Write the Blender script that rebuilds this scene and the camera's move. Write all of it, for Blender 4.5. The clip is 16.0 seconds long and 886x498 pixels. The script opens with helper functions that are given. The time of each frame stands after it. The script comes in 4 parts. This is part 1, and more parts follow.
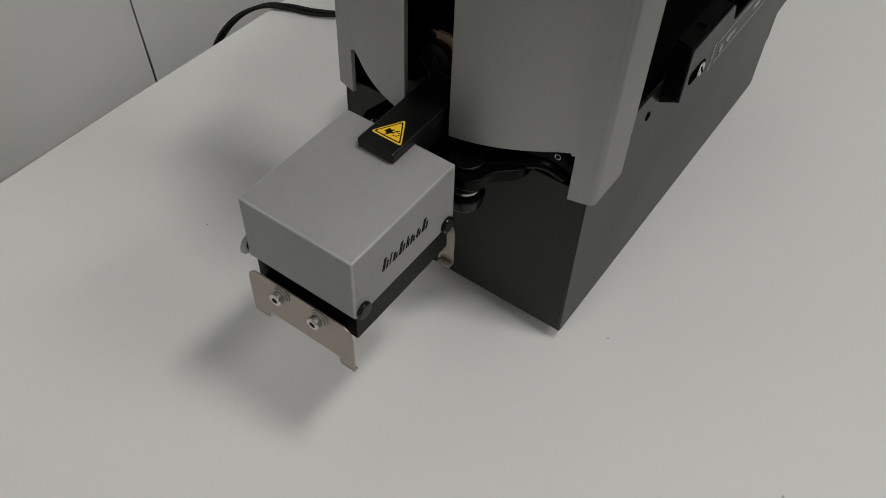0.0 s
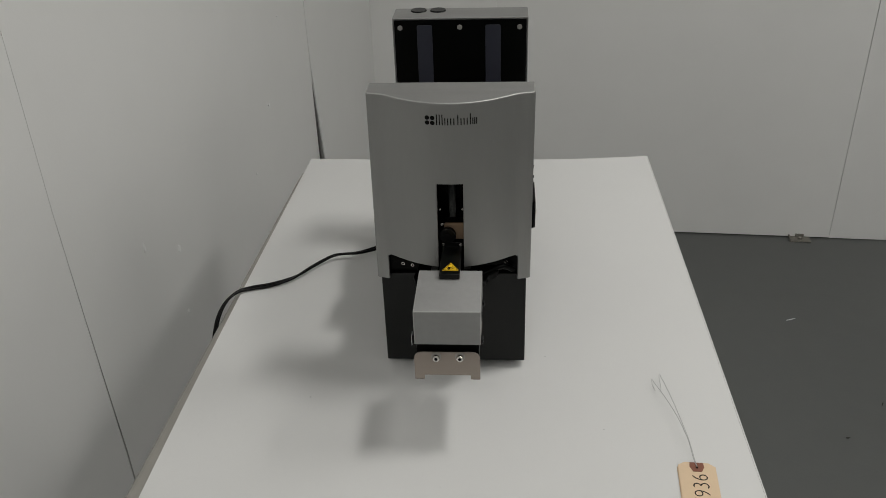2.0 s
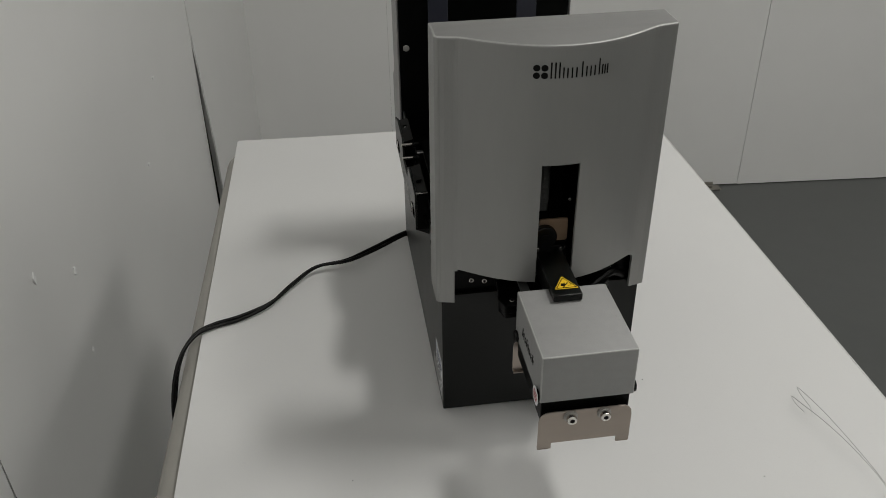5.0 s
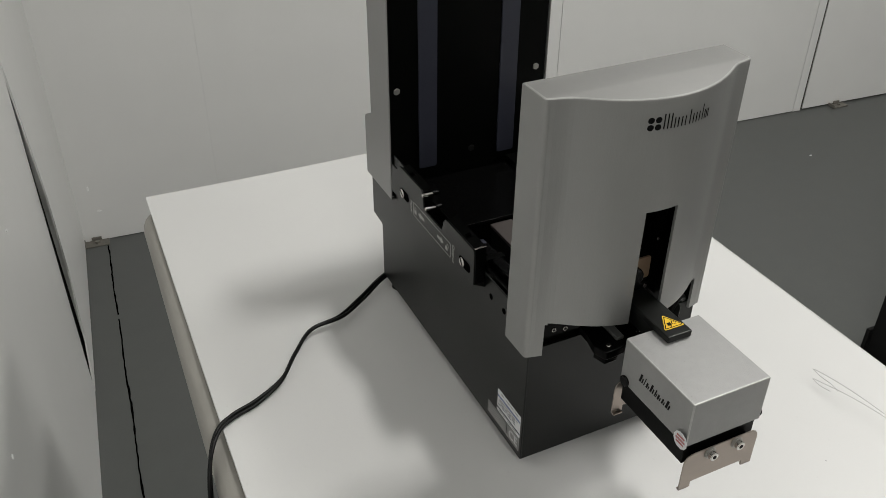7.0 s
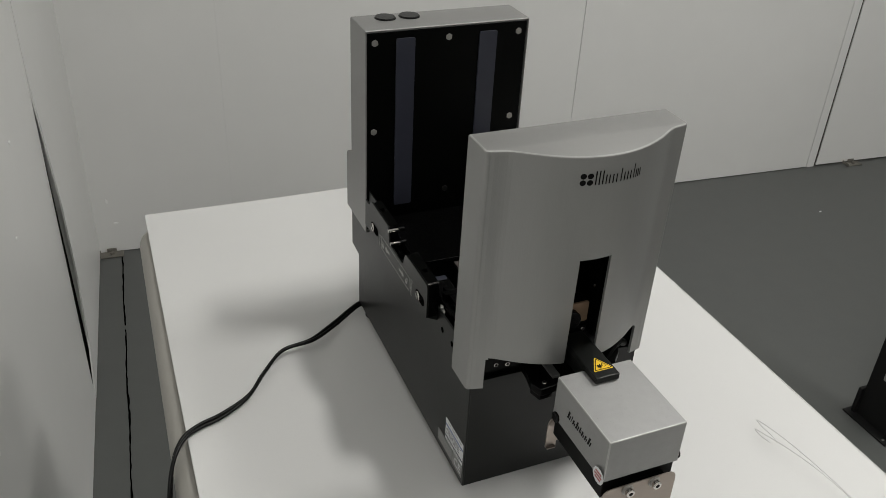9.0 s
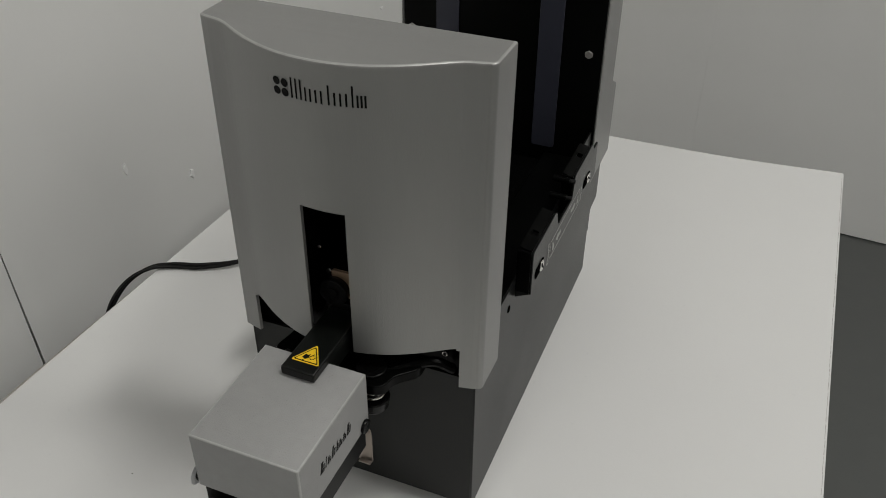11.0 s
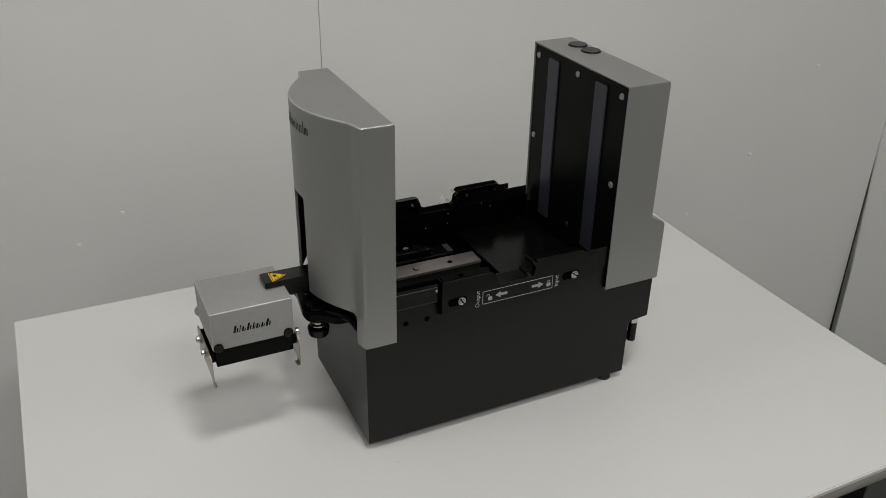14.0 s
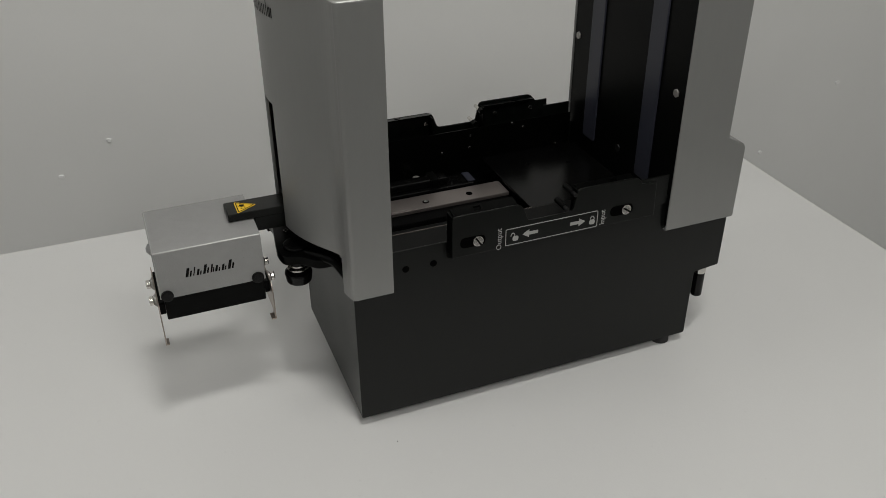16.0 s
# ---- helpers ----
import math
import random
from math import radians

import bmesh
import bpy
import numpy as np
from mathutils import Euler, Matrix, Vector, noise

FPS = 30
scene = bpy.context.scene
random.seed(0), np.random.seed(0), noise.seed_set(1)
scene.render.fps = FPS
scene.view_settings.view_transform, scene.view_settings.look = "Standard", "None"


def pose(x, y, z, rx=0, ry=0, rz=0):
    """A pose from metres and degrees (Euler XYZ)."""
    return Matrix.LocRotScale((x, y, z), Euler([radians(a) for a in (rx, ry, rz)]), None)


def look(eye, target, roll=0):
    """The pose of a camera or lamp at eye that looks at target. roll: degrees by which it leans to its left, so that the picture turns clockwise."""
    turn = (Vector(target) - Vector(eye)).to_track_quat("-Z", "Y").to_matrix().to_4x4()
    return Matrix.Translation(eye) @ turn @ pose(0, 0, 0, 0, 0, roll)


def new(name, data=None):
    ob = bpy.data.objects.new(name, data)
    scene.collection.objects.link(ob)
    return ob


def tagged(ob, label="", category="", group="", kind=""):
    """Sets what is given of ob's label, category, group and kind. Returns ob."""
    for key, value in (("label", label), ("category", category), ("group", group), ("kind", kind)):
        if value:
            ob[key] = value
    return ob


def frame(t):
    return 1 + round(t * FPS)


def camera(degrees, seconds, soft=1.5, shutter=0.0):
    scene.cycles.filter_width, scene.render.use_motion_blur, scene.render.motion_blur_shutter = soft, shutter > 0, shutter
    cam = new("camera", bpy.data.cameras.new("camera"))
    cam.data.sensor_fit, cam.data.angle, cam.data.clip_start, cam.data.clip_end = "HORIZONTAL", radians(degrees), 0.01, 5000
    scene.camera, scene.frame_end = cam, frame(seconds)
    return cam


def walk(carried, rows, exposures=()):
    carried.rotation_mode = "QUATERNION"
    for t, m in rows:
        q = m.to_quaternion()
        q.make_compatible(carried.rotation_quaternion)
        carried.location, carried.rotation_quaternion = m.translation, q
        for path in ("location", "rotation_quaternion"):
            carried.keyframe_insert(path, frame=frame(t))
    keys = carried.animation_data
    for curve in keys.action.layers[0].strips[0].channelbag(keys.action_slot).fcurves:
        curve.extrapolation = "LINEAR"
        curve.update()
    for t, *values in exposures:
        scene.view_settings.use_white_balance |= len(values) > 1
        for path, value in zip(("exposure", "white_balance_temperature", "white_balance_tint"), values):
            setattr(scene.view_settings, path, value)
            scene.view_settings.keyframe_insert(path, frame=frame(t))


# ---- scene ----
cam = camera(53.70, 16.0, soft=0.5, shutter=0.05)
PATH = [
    (0, (0.2103, -0.3239, 1.4574), (-0.3686, 0.5393, 0.2409), 2.27),
    (0.5, (0.1309, -0.4689, 1.4813), (-0.2441, 0.5297, 0.2887), -2.11),
    (1, (0.1144, -0.6416, 1.5640), (-0.0919, 0.5456, 0.5115), -0.75),
    (1.5, (0.1266, -0.8020, 1.6332), (-0.0482, 0.5079, 0.7312), -1.17),
    (2, (0.0574, -0.8925, 1.6633), (-0.0491, 0.4879, 0.8613), -1.96),
    (2.5, (0.0152, -0.9119, 1.6664), (-0.0579, 0.4813, 0.8830), -2.42),
    (3, (0.0213, -0.9031, 1.6597), (-0.0425, 0.5048, 0.9022), -2.78),
    (3.5, (0.0522, -0.8520, 1.6248), (-0.0280, 0.5615, 0.8795), -2.26),
    (4, (0.0490, -0.7667, 1.5650), (-0.0463, 0.6242, 0.7798), -1.63),
    (4.5, (-0.0695, -0.7014, 1.5566), (-0.0350, 0.6703, 0.7337), -2.37),
    (5, (-0.1674, -0.6018, 1.5466), (0.0141, 0.7346, 0.6858), -0.83),
    (5.2, (-0.1891, -0.5791, 1.5193), (-0.0711, 0.7948, 0.7078), -1.87),
    (7.3, (-0.4134, -0.4676, 1.6153), (0.2059, 0.7071, 0.7229), 0.67),
    (7.5, (-0.4199, -0.4869, 1.6339), (0.2065, 0.6938, 0.7543), 0.53),
    (8, (-0.4410, -0.5267, 1.6512), (0.1917, 0.6785, 0.8103), 0.94),
    (8.2, (-0.4451, -0.5275, 1.6564), (0.1866, 0.6804, 0.8186), 1.23),
    (10.3, (-0.0083, -0.5432, 1.5316), (-0.1679, 0.7800, 0.6464), 1.50),
    (10.5, (0.0513, -0.5093, 1.5275), (-0.2957, 0.7620, 0.6202), -0.45),
    (11, (0.2255, -0.4000, 1.5221), (-0.2624, 0.8071, 0.5921), 0.37),
    (11.5, (0.4068, -0.3245, 1.5166), (-0.4800, 0.6070, 0.5650), -1.27),
    (12, (0.5646, -0.2699, 1.5370), (-0.4932, 0.4921, 0.6095), -1.01),
    (12.5, (0.6469, -0.2621, 1.5638), (-0.4609, 0.4602, 0.6633), -1.37),
    (13, (0.7488, -0.2386, 1.5950), (-0.4705, 0.3826, 0.7659), -0.17),
    (13.5, (0.7786, -0.2455, 1.6053), (-0.4770, 0.3756, 0.8322), 0.52),
    (14, (0.7706, -0.2421, 1.6088), (-0.4985, 0.3666, 0.8480), 0.97),
    (14.5, (0.7584, -0.2421, 1.6051), (-0.5154, 0.3715, 0.8563), 0.95),
    (15, (0.7466, -0.2377, 1.5917), (-0.5365, 0.3796, 0.8619), 0.80),
    (15.5, (0.7284, -0.1918, 1.5371), (-0.5729, 0.3638, 0.7901), -0.16),
    (16, (0.6353, -0.1397, 1.4967), (-0.6312, 0.3612, 0.6570), -0.31),
]
EXPOSURES = [(0.0, -0.04), (0.5, -0.02), (1.0, -0.10), (1.5, -0.02), (2.0, 0.05), (3.5, 0.06), (4.0, -0.01), (4.5, 0.0), (5.2, 0.1), (7.3, 0.57), (8.2, 0.57), (10.3, 0.18), (10.6, 0.18), (11.0, 0.12), (12.0, 0.16), (13.0, 0.22), (14.0, 0.15), (15.0, 0.13), (16.0, 0.03)]
walk(cam, [(t, look(eye, target, roll)) for t, eye, target, roll in PATH], EXPOSURES)

# ---- world and light ----
# The place is drawn in units of 0.85 m with the floor 0.235 units below zero; metres() brings it to scale.
UNIT, FLOOR_Z = 0.85, -0.235
TO_METRES = Matrix.Scale(UNIT, 4) @ Matrix.Translation((0, 0, -FLOOR_Z))


def metres(m):
    """A pose in drawing units as a pose in metres."""
    out = m.copy()
    out.translation = TO_METRES @ m.translation
    return out


TOP = 0.906                     # table top
CEIL = 3.30
world = bpy.data.worlds.new("world")
scene.world = world
world.use_nodes = True
world.node_tree.nodes["Background"].inputs["Color"].default_value = (0.9, 0.95, 1.0, 1)
world.node_tree.nodes["Background"].inputs["Strength"].default_value = 0.05

# The first two lamps are placed from the shadows on the table.
LAMPS = [  # x, y, width, depth, watts
    (0.80, 0.09, 0.24, 0.42, 13.8),
    (2.15, 0.40, 0.55, 0.95, 16.0),
    # Two fill lamps, added at guessed places to brighten front and sides.
    (2.9, -2.2, 0.60, 1.20, 10.5),
    (-0.35, -2.5, 0.50, 1.20, 8.5),
]
for lx, ly, lw, ld, watts in LAMPS:
    data = bpy.data.lights.new("ceiling_and_fill_lamp", "AREA")
    data.shape, data.size, data.size_y, data.energy = "RECTANGLE", lw * UNIT, ld * UNIT, watts
    data.color = (1.0, 0.985, 0.95)
    new("ceiling_and_fill_lamp", data).matrix_world = metres(pose(lx, ly, CEIL - 0.045))


# ---- materials ----
def material(name, colour, rough=0.5, metal=0.0, var=0.08, scale=60.0, bump=0.0, bump_scale=400.0, spot=0.0, stretch=(1, 1, 1), rough_var=0.0, spec=0.5):
    """A surface with two scales of tone, uneven gloss and fine relief."""
    m = bpy.data.materials.new(name)
    m.use_nodes = True
    nt = m.node_tree
    bsdf = nt.nodes["Principled BSDF"]
    bsdf.inputs["Roughness"].default_value = rough
    bsdf.inputs["Metallic"].default_value = metal
    bsdf.inputs["Specular IOR Level"].default_value = spec
    tex = nt.nodes.new("ShaderNodeTexCoord")
    mapn = nt.nodes.new("ShaderNodeMapping")
    mapn.inputs["Scale"].default_value = stretch
    nt.links.new(tex.outputs["Object"], mapn.inputs["Vector"])

    def grain(size, detail):
        n = nt.nodes.new("ShaderNodeTexNoise")
        n.inputs["Scale"].default_value, n.inputs["Detail"].default_value = size, detail
        nt.links.new(mapn.outputs["Vector"], n.inputs["Vector"])
        return n

    def math_node(op, a, b):
        n = nt.nodes.new("ShaderNodeMath")
        n.operation = op
        for k, v in enumerate((a, b)):
            if isinstance(v, (int, float)):
                n.inputs[k].default_value = v
            else:
                nt.links.new(v, n.inputs[k])
        return n.outputs[0]

    fine, broad = grain(scale, 5.0), grain(scale / 14, 3.0)
    tone = math_node("ADD", math_node("MULTIPLY", fine.outputs["Fac"], 0.6), math_node("MULTIPLY", broad.outputs["Fac"], 0.9))
    tone = math_node("SUBTRACT", tone, 0.75)
    tone = math_node("MULTIPLY_ADD", tone, 2 * var)
    tone.node.inputs[2].default_value = 1.0
    if spot:
        specks = grain(scale * 9, 1.0)
        ramp = nt.nodes.new("ShaderNodeMapRange")
        ramp.inputs[1].default_value, ramp.inputs[2].default_value = 0.72, 0.80
        ramp.inputs[3].default_value, ramp.inputs[4].default_value = 1.0, 1.0 - spot
        nt.links.new(specks.outputs["Fac"], ramp.inputs[0])
        tone = math_node("MULTIPLY", tone, ramp.outputs[0])
    mix = nt.nodes.new("ShaderNodeVectorMath")
    mix.operation = "SCALE"
    mix.inputs[0].default_value = colour
    nt.links.new(tone, mix.inputs["Scale"])
    nt.links.new(mix.outputs["Vector"], bsdf.inputs["Base Color"])
    if rough_var:
        r = math_node("MULTIPLY_ADD", broad.outputs["Fac"], 2 * rough_var)
        r.node.inputs[2].default_value = rough - rough_var
        nt.links.new(r, bsdf.inputs["Roughness"])
    if bump:
        b = nt.nodes.new("ShaderNodeBump")
        b.inputs["Strength"].default_value, b.inputs["Distance"].default_value = bump, 0.0006
        nt.links.new(grain(bump_scale, 3.0).outputs["Fac"], b.inputs["Height"])
        nt.links.new(b.outputs["Normal"], bsdf.inputs["Normal"])
    return m


WALL = material("painted_panel", (0.76, 0.76, 0.745), 0.42, var=0.035, scale=9, bump=0.15, bump_scale=180, rough_var=0.06)
# Kept very pale so the unseen ceiling bounces fill into the shadows.
CEILING = material("ceiling_paint", (0.87, 0.87, 0.86), 0.8, var=0.04, scale=12, bump=0.2, bump_scale=120)
CHIP = material("bare_plaster_chip", (0.86, 0.86, 0.85), 0.7, var=0.05, scale=60, bump=0.4)
FLOOR = material("grey_floor_paint", (0.096, 0.101, 0.0965), 0.38, var=0.10, scale=14, bump=0.25, bump_scale=90, spot=0.15, rough_var=0.10)
DARK = material("dark_gap", (0.002, 0.002, 0.002), 0.9, var=0.2, scale=80, spec=0.0)
BACKING = material("dusty_backing_board", (0.10, 0.092, 0.081), 0.9, var=0.15, scale=20, spec=0.1)
DIRT = material("grimy_joint", (0.03, 0.028, 0.024), 0.9, var=0.4, scale=60, bump=0.5)
GRIME = material("edge_grime", (0.36, 0.35, 0.33), 0.8, var=0.3, scale=90)
LAMINATE = material("white_laminate", (0.62, 0.62, 0.61), 0.42, var=0.02, scale=22, bump=0.10, bump_scale=500, spot=0.04, rough_var=0.05)
EDGE = material("beige_edge_band", (0.31, 0.30, 0.272), 0.5, var=0.10, scale=40, stretch=(1, 1, 3), bump=0.2)
RUST = material("rusty_steel", (0.20, 0.19, 0.165), 0.7, 0.3, var=0.4, scale=60, bump=0.4)
STEEL_GREY = material("grey_painted_steel", (0.075, 0.078, 0.075), 0.45, var=0.08, scale=40, bump=0.1)
STEEL_DARK = material("black_painted_steel", (0.008, 0.008, 0.008), 0.5, var=0.2, scale=40, bump=0.1, spec=0.25)
SILVER = material("silver_metallic_paint", (0.292, 0.292, 0.285), 0.46, 0.65, var=0.045, scale=150, bump=0.16, bump_scale=1400, stretch=(1, 1, 0.25), rough_var=0.05)
SILVER_FLECK = material("speckled_silver_paint", (0.292, 0.292, 0.288), 0.55, 0.30, var=0.12, scale=150, bump=0.40, bump_scale=1300, spot=0.35, rough_var=0.05)
BLACK = material("black_powder_coat", (0.0020, 0.0026, 0.0021), 0.34, var=0.22, scale=150, bump=0.12, bump_scale=1800, rough_var=0.06, spec=0.28)
# Also the shaded copy of the bracket's black, for its flange and folds.
BLACK_SATIN = material("black_anodised_and_shaded", (0.0011, 0.0012, 0.0011), 0.30, var=0.25, scale=120, bump=0.05, rough_var=0.10, spec=0.075)
DECK = material("glossy_black_deck", (0.0014, 0.0014, 0.0014), 0.20, var=0.2, scale=90, bump=0.03, rough_var=0.08, spec=0.13)
PLASTIC = material("black_plastic", (0.0022, 0.0022, 0.0022), 0.26, var=0.12, scale=120, spec=0.22)
PANEL_BLACK = material("black_painted_panel", (0.0016, 0.0018, 0.0016), 0.36, var=0.2, scale=110, bump=0.06, rough_var=0.08, spec=0.085)
# Lighter silver for edges: wear, plus the lamp's highlight put into the colour.
WORN_GLINT = material("worn_glinting_silver_edge", (0.38, 0.38, 0.37), 0.42, 0.5, var=0.25, scale=220, rough_var=0.1)
RUBBER = material("black_rubber", (0.015, 0.015, 0.015), 0.75, var=0.15, scale=150, bump=0.2)
CABLE = material("black_cable_sheath", (0.003, 0.003, 0.003), 0.40, var=0.2, scale=120, spec=0.2)
FELT = material("smoky_guide_plastic", (0.030, 0.032, 0.045), 0.36, var=0.12, scale=70, bump=0.12, rough_var=0.08, spec=0.4)
ZINC = material("dull_zinc", (0.36, 0.35, 0.33), 0.42, 0.7, var=0.1, scale=200, rough_var=0.08)
CHROME = material("bright_steel", (0.62, 0.60, 0.57), 0.22, 1.0, var=0.06, scale=200, rough_var=0.06)
STAINLESS = material("brushed_stainless", (0.34, 0.295, 0.26), 0.36, 0.85, var=0.10, scale=90, bump=0.15, bump_scale=600, stretch=(0.2, 1, 1), rough_var=0.08)
RAIL = material("ground_steel_rail", (0.215, 0.19, 0.18), 0.27, 0.75, var=0.08, scale=160, stretch=(1, 0.1, 1), rough_var=0.06)
BRASS = material("tan_anodised_plate", (0.30, 0.21, 0.14), 0.40, 0.5, var=0.1, scale=120)
YELLOW = material("warning_yellow", (0.75, 0.48, 0.012), 0.45, var=0.06, scale=150)
INK = material("black_print", (0.004, 0.004, 0.004), 0.6, var=0.1, scale=200, spec=0.1)
PRINT = material("white_print", (0.35, 0.35, 0.34), 0.55, var=0.1, scale=200)
PAPER = material("white_label", (0.68, 0.69, 0.70), 0.5, var=0.04, scale=100)
NAVY = material("dark_blue_label_print", (0.035, 0.04, 0.06), 0.5, var=0.05, scale=100)
BLUE = material("blue_label_print", (0.13, 0.17, 0.32), 0.5, var=0.05, scale=100)
GREY_LABEL = material("grey_foil_label", (0.20, 0.20, 0.20), 0.35, 0.3, var=0.06, scale=150)
PINK = material("pink_print", (0.45, 0.17, 0.17), 0.55, var=0.1, scale=150)
MANILA = material("manila_card", (0.66, 0.50, 0.335), 0.75, var=0.05, scale=180, bump=0.2, bump_scale=900)
PATCH = material("brown_card_patch", (0.20, 0.075, 0.045), 0.75, var=0.1, scale=150)
WIRE = material("dull_tin_wire", (0.45, 0.45, 0.44), 0.4, 0.8, var=0.1, scale=200)
LAMP = bpy.data.materials.new("lamp_diffuser")
LAMP.use_nodes = True
LAMP.node_tree.nodes["Principled BSDF"].inputs["Emission Color"].default_value = (1, 0.98, 0.95, 1)
LAMP.node_tree.nodes["Principled BSDF"].inputs["Emission Strength"].default_value = 2.0


# ---- mesh helpers ----
def crisp(bm, angle=21):
    """Smooth shading with hard edges past the angle."""
    bmesh.ops.recalc_face_normals(bm, faces=bm.faces)
    for f in bm.faces:
        f.smooth = True
    for e in bm.edges:
        e.smooth = not (len(e.link_faces) != 2 or e.calc_face_angle(0) > radians(angle))


def mesh_of(name, bm, mat, angle=21, local=False):
    """local: drawn round its own origin, not in the place."""
    crisp(bm, angle)
    bm.transform(Matrix.Scale(UNIT, 4) if local else TO_METRES)
    me = bpy.data.meshes.new(name)
    bm.to_mesh(me)
    bm.free()
    me.materials.append(mat)
    return me


def thing(name, base, label, category, group="", kind=""):
    ob = new(name)
    ob.location = TO_METRES @ Vector(base)
    ob.empty_display_size = 0.02
    return tagged(ob, label, category, group, kind)


def attach(ob, parent):
    ob.parent = parent
    ob.matrix_parent_inverse = Matrix.Translation(-parent.location) if parent.type == "EMPTY" else parent.matrix_basis.inverted()
    return ob


def part(name, bm, mat, parent, label="", angle=21):
    ob = attach(new(name, mesh_of(name, bm, mat, angle)), parent)
    return tagged(ob, label)


def piece(name, me, parent, m, label=""):
    """A part on shared mesh data, at its own pose."""
    ob = new(name, me)
    ob.parent = parent
    ob.matrix_parent_inverse = Matrix.Translation(-parent.location) if parent.type == "EMPTY" else parent.matrix_basis.inverted()
    ob.matrix_basis = metres(m)
    return tagged(ob, label)


def solid(name, bm, mat, label, category="", group="", kind="", angle=21):
    return tagged(new(name, mesh_of(name, bm, mat, angle)), label, category, group, kind)


def box(bm, x0, x1, y0, y1, z0, z1, bevel=0.0, segments=2):
    m = Matrix.LocRotScale(((x0 + x1) / 2, (y0 + y1) / 2, (z0 + z1) / 2), None, (x1 - x0, y1 - y0, z1 - z0))
    vs = bmesh.ops.create_cube(bm, size=1.0, matrix=m)["verts"]
    if bevel:
        es = list({e for v in vs for e in v.link_edges})
        bmesh.ops.bevel(bm, geom=es, offset=bevel, segments=segments, profile=0.5, affect="EDGES", clamp_overlap=True)
    return bm


AXIS = {"x": Euler((0, radians(90), 0)), "y": Euler((radians(-90), 0, 0)), "z": Euler((0, 0, 0))}


def rod(bm, centre, r, length, axis="z", seg=24, r2=None, bevel=0.0):
    """A round bar centred on a point; r2: the radius at its far end."""
    m = Matrix.Translation(centre) @ AXIS[axis].to_matrix().to_4x4()
    vs = bmesh.ops.create_cone(bm, cap_ends=True, segments=seg, radius1=r, radius2=r if r2 is None else r2, depth=length, matrix=m)["verts"]
    if bevel:
        es = list({e for v in vs for e in v.link_edges if len(e.link_faces) == 2 and e.calc_face_angle(0) > 1.0})
        bmesh.ops.bevel(bm, geom=es, offset=bevel, segments=2, profile=0.5, affect="EDGES")
    return bm


def slab(bm, outline, axis, a, b, bevel=0.0):
    """A flat outline, drawn across the two other axes, drawn out from a to b along the axis."""
    def at(p, q, r):
        return {"x": (r, p, q), "y": (p, r, q), "z": (p, q, r)}[axis]
    lo = [bm.verts.new(at(p, q, a)) for p, q in outline]
    hi = [bm.verts.new(at(p, q, b)) for p, q in outline]
    n = len(outline)
    caps = [bm.faces.new(lo), bm.faces.new(hi)]
    for i in range(n):
        bm.faces.new((lo[i], lo[(i + 1) % n], hi[(i + 1) % n], hi[i]))
    bmesh.ops.recalc_face_normals(bm, faces=list({f for v in lo + hi for f in v.link_faces}))
    if bevel:
        es = [e for c in caps for e in c.edges]
        bmesh.ops.bevel(bm, geom=es, offset=bevel, segments=2, profile=0.5, affect="EDGES")
    return bm


def rounded(points, r, steps=4):
    """A closed outline with its corners rounded; r: one radius, or one for each corner."""
    out, n = [], len(points)
    for i in range(n):
        rad = r[i] if isinstance(r, (list, tuple)) else r
        p, a, b = Vector(points[i]), Vector(points[i - 1]), Vector(points[(i + 1) % n])
        if rad <= 0:
            out.append(tuple(p))
            continue
        u, v = (a - p), (b - p)
        cut = min(rad, 0.48 * u.length, 0.48 * v.length)
        s, e = p + u.normalized() * cut, p + v.normalized() * cut
        for k in range(steps + 1):
            t = k / steps
            out.append(tuple(s * (1 - t) ** 2 + p * 2 * t * (1 - t) + e * t * t))
    return out


def tube(bm, path, r, seg=10, flat=1.0):
    """A sweep of a round section along a path of points."""
    pts = [Vector(p) for p in path]
    rings, side = [], None
    for i, p in enumerate(pts):
        d = (pts[min(i + 1, len(pts) - 1)] - pts[max(i - 1, 0)]).normalized()
        if side is None:
            side = d.cross(Vector((0, 0, 1)))
            side = side.normalized() if side.length > 1e-4 else Vector((1, 0, 0))
        side = (side - d * side.dot(d)).normalized()
        up = side.cross(d)
        rings.append([bm.verts.new(p + side * (r * flat * math.cos(a)) + up * (r * math.sin(a))) for a in (2 * math.pi * k / seg for k in range(seg))])
    for a, b in zip(rings, rings[1:]):
        for k in range(seg):
            bm.faces.new((a[k], a[(k + 1) % seg], b[(k + 1) % seg], b[k]))
    bm.faces.new(rings[0])
    bm.faces.new(rings[-1])
    return bm


def curve_points(knots, steps=8):
    """A smooth run of points through the knots."""
    ks = [Vector(k) for k in knots]
    ks = [2 * ks[0] - ks[1]] + ks + [2 * ks[-1] - ks[-2]]
    out = []
    for i in range(1, len(ks) - 2):
        a, b, c, d = ks[i - 1:i + 3]
        for s in range(steps):
            t = s / steps
            out.append(0.5 * (2 * b + (c - a) * t + (2 * a - 5 * b + 4 * c - d) * t * t + (3 * b - a - 3 * c + d) * t ** 3))
    out.append(ks[-2])
    return out


def lettering(text, size, mat, parent, m, label="", thick=0.0001, width=1.0, thin=0.0):
    data = bpy.data.curves.new("lettering", "FONT")
    data.body, data.size, data.extrude = text, size * UNIT, thick
    data.align_x, data.align_y = "CENTER", "CENTER"
    data.resolution_u, data.offset = 3, -thin
    data.materials.append(mat)
    ob = piece("lettering", data, parent, m @ Matrix.Diagonal((width, 1, 1, 1)))
    return tagged(ob, label)


bm_new = bmesh.new


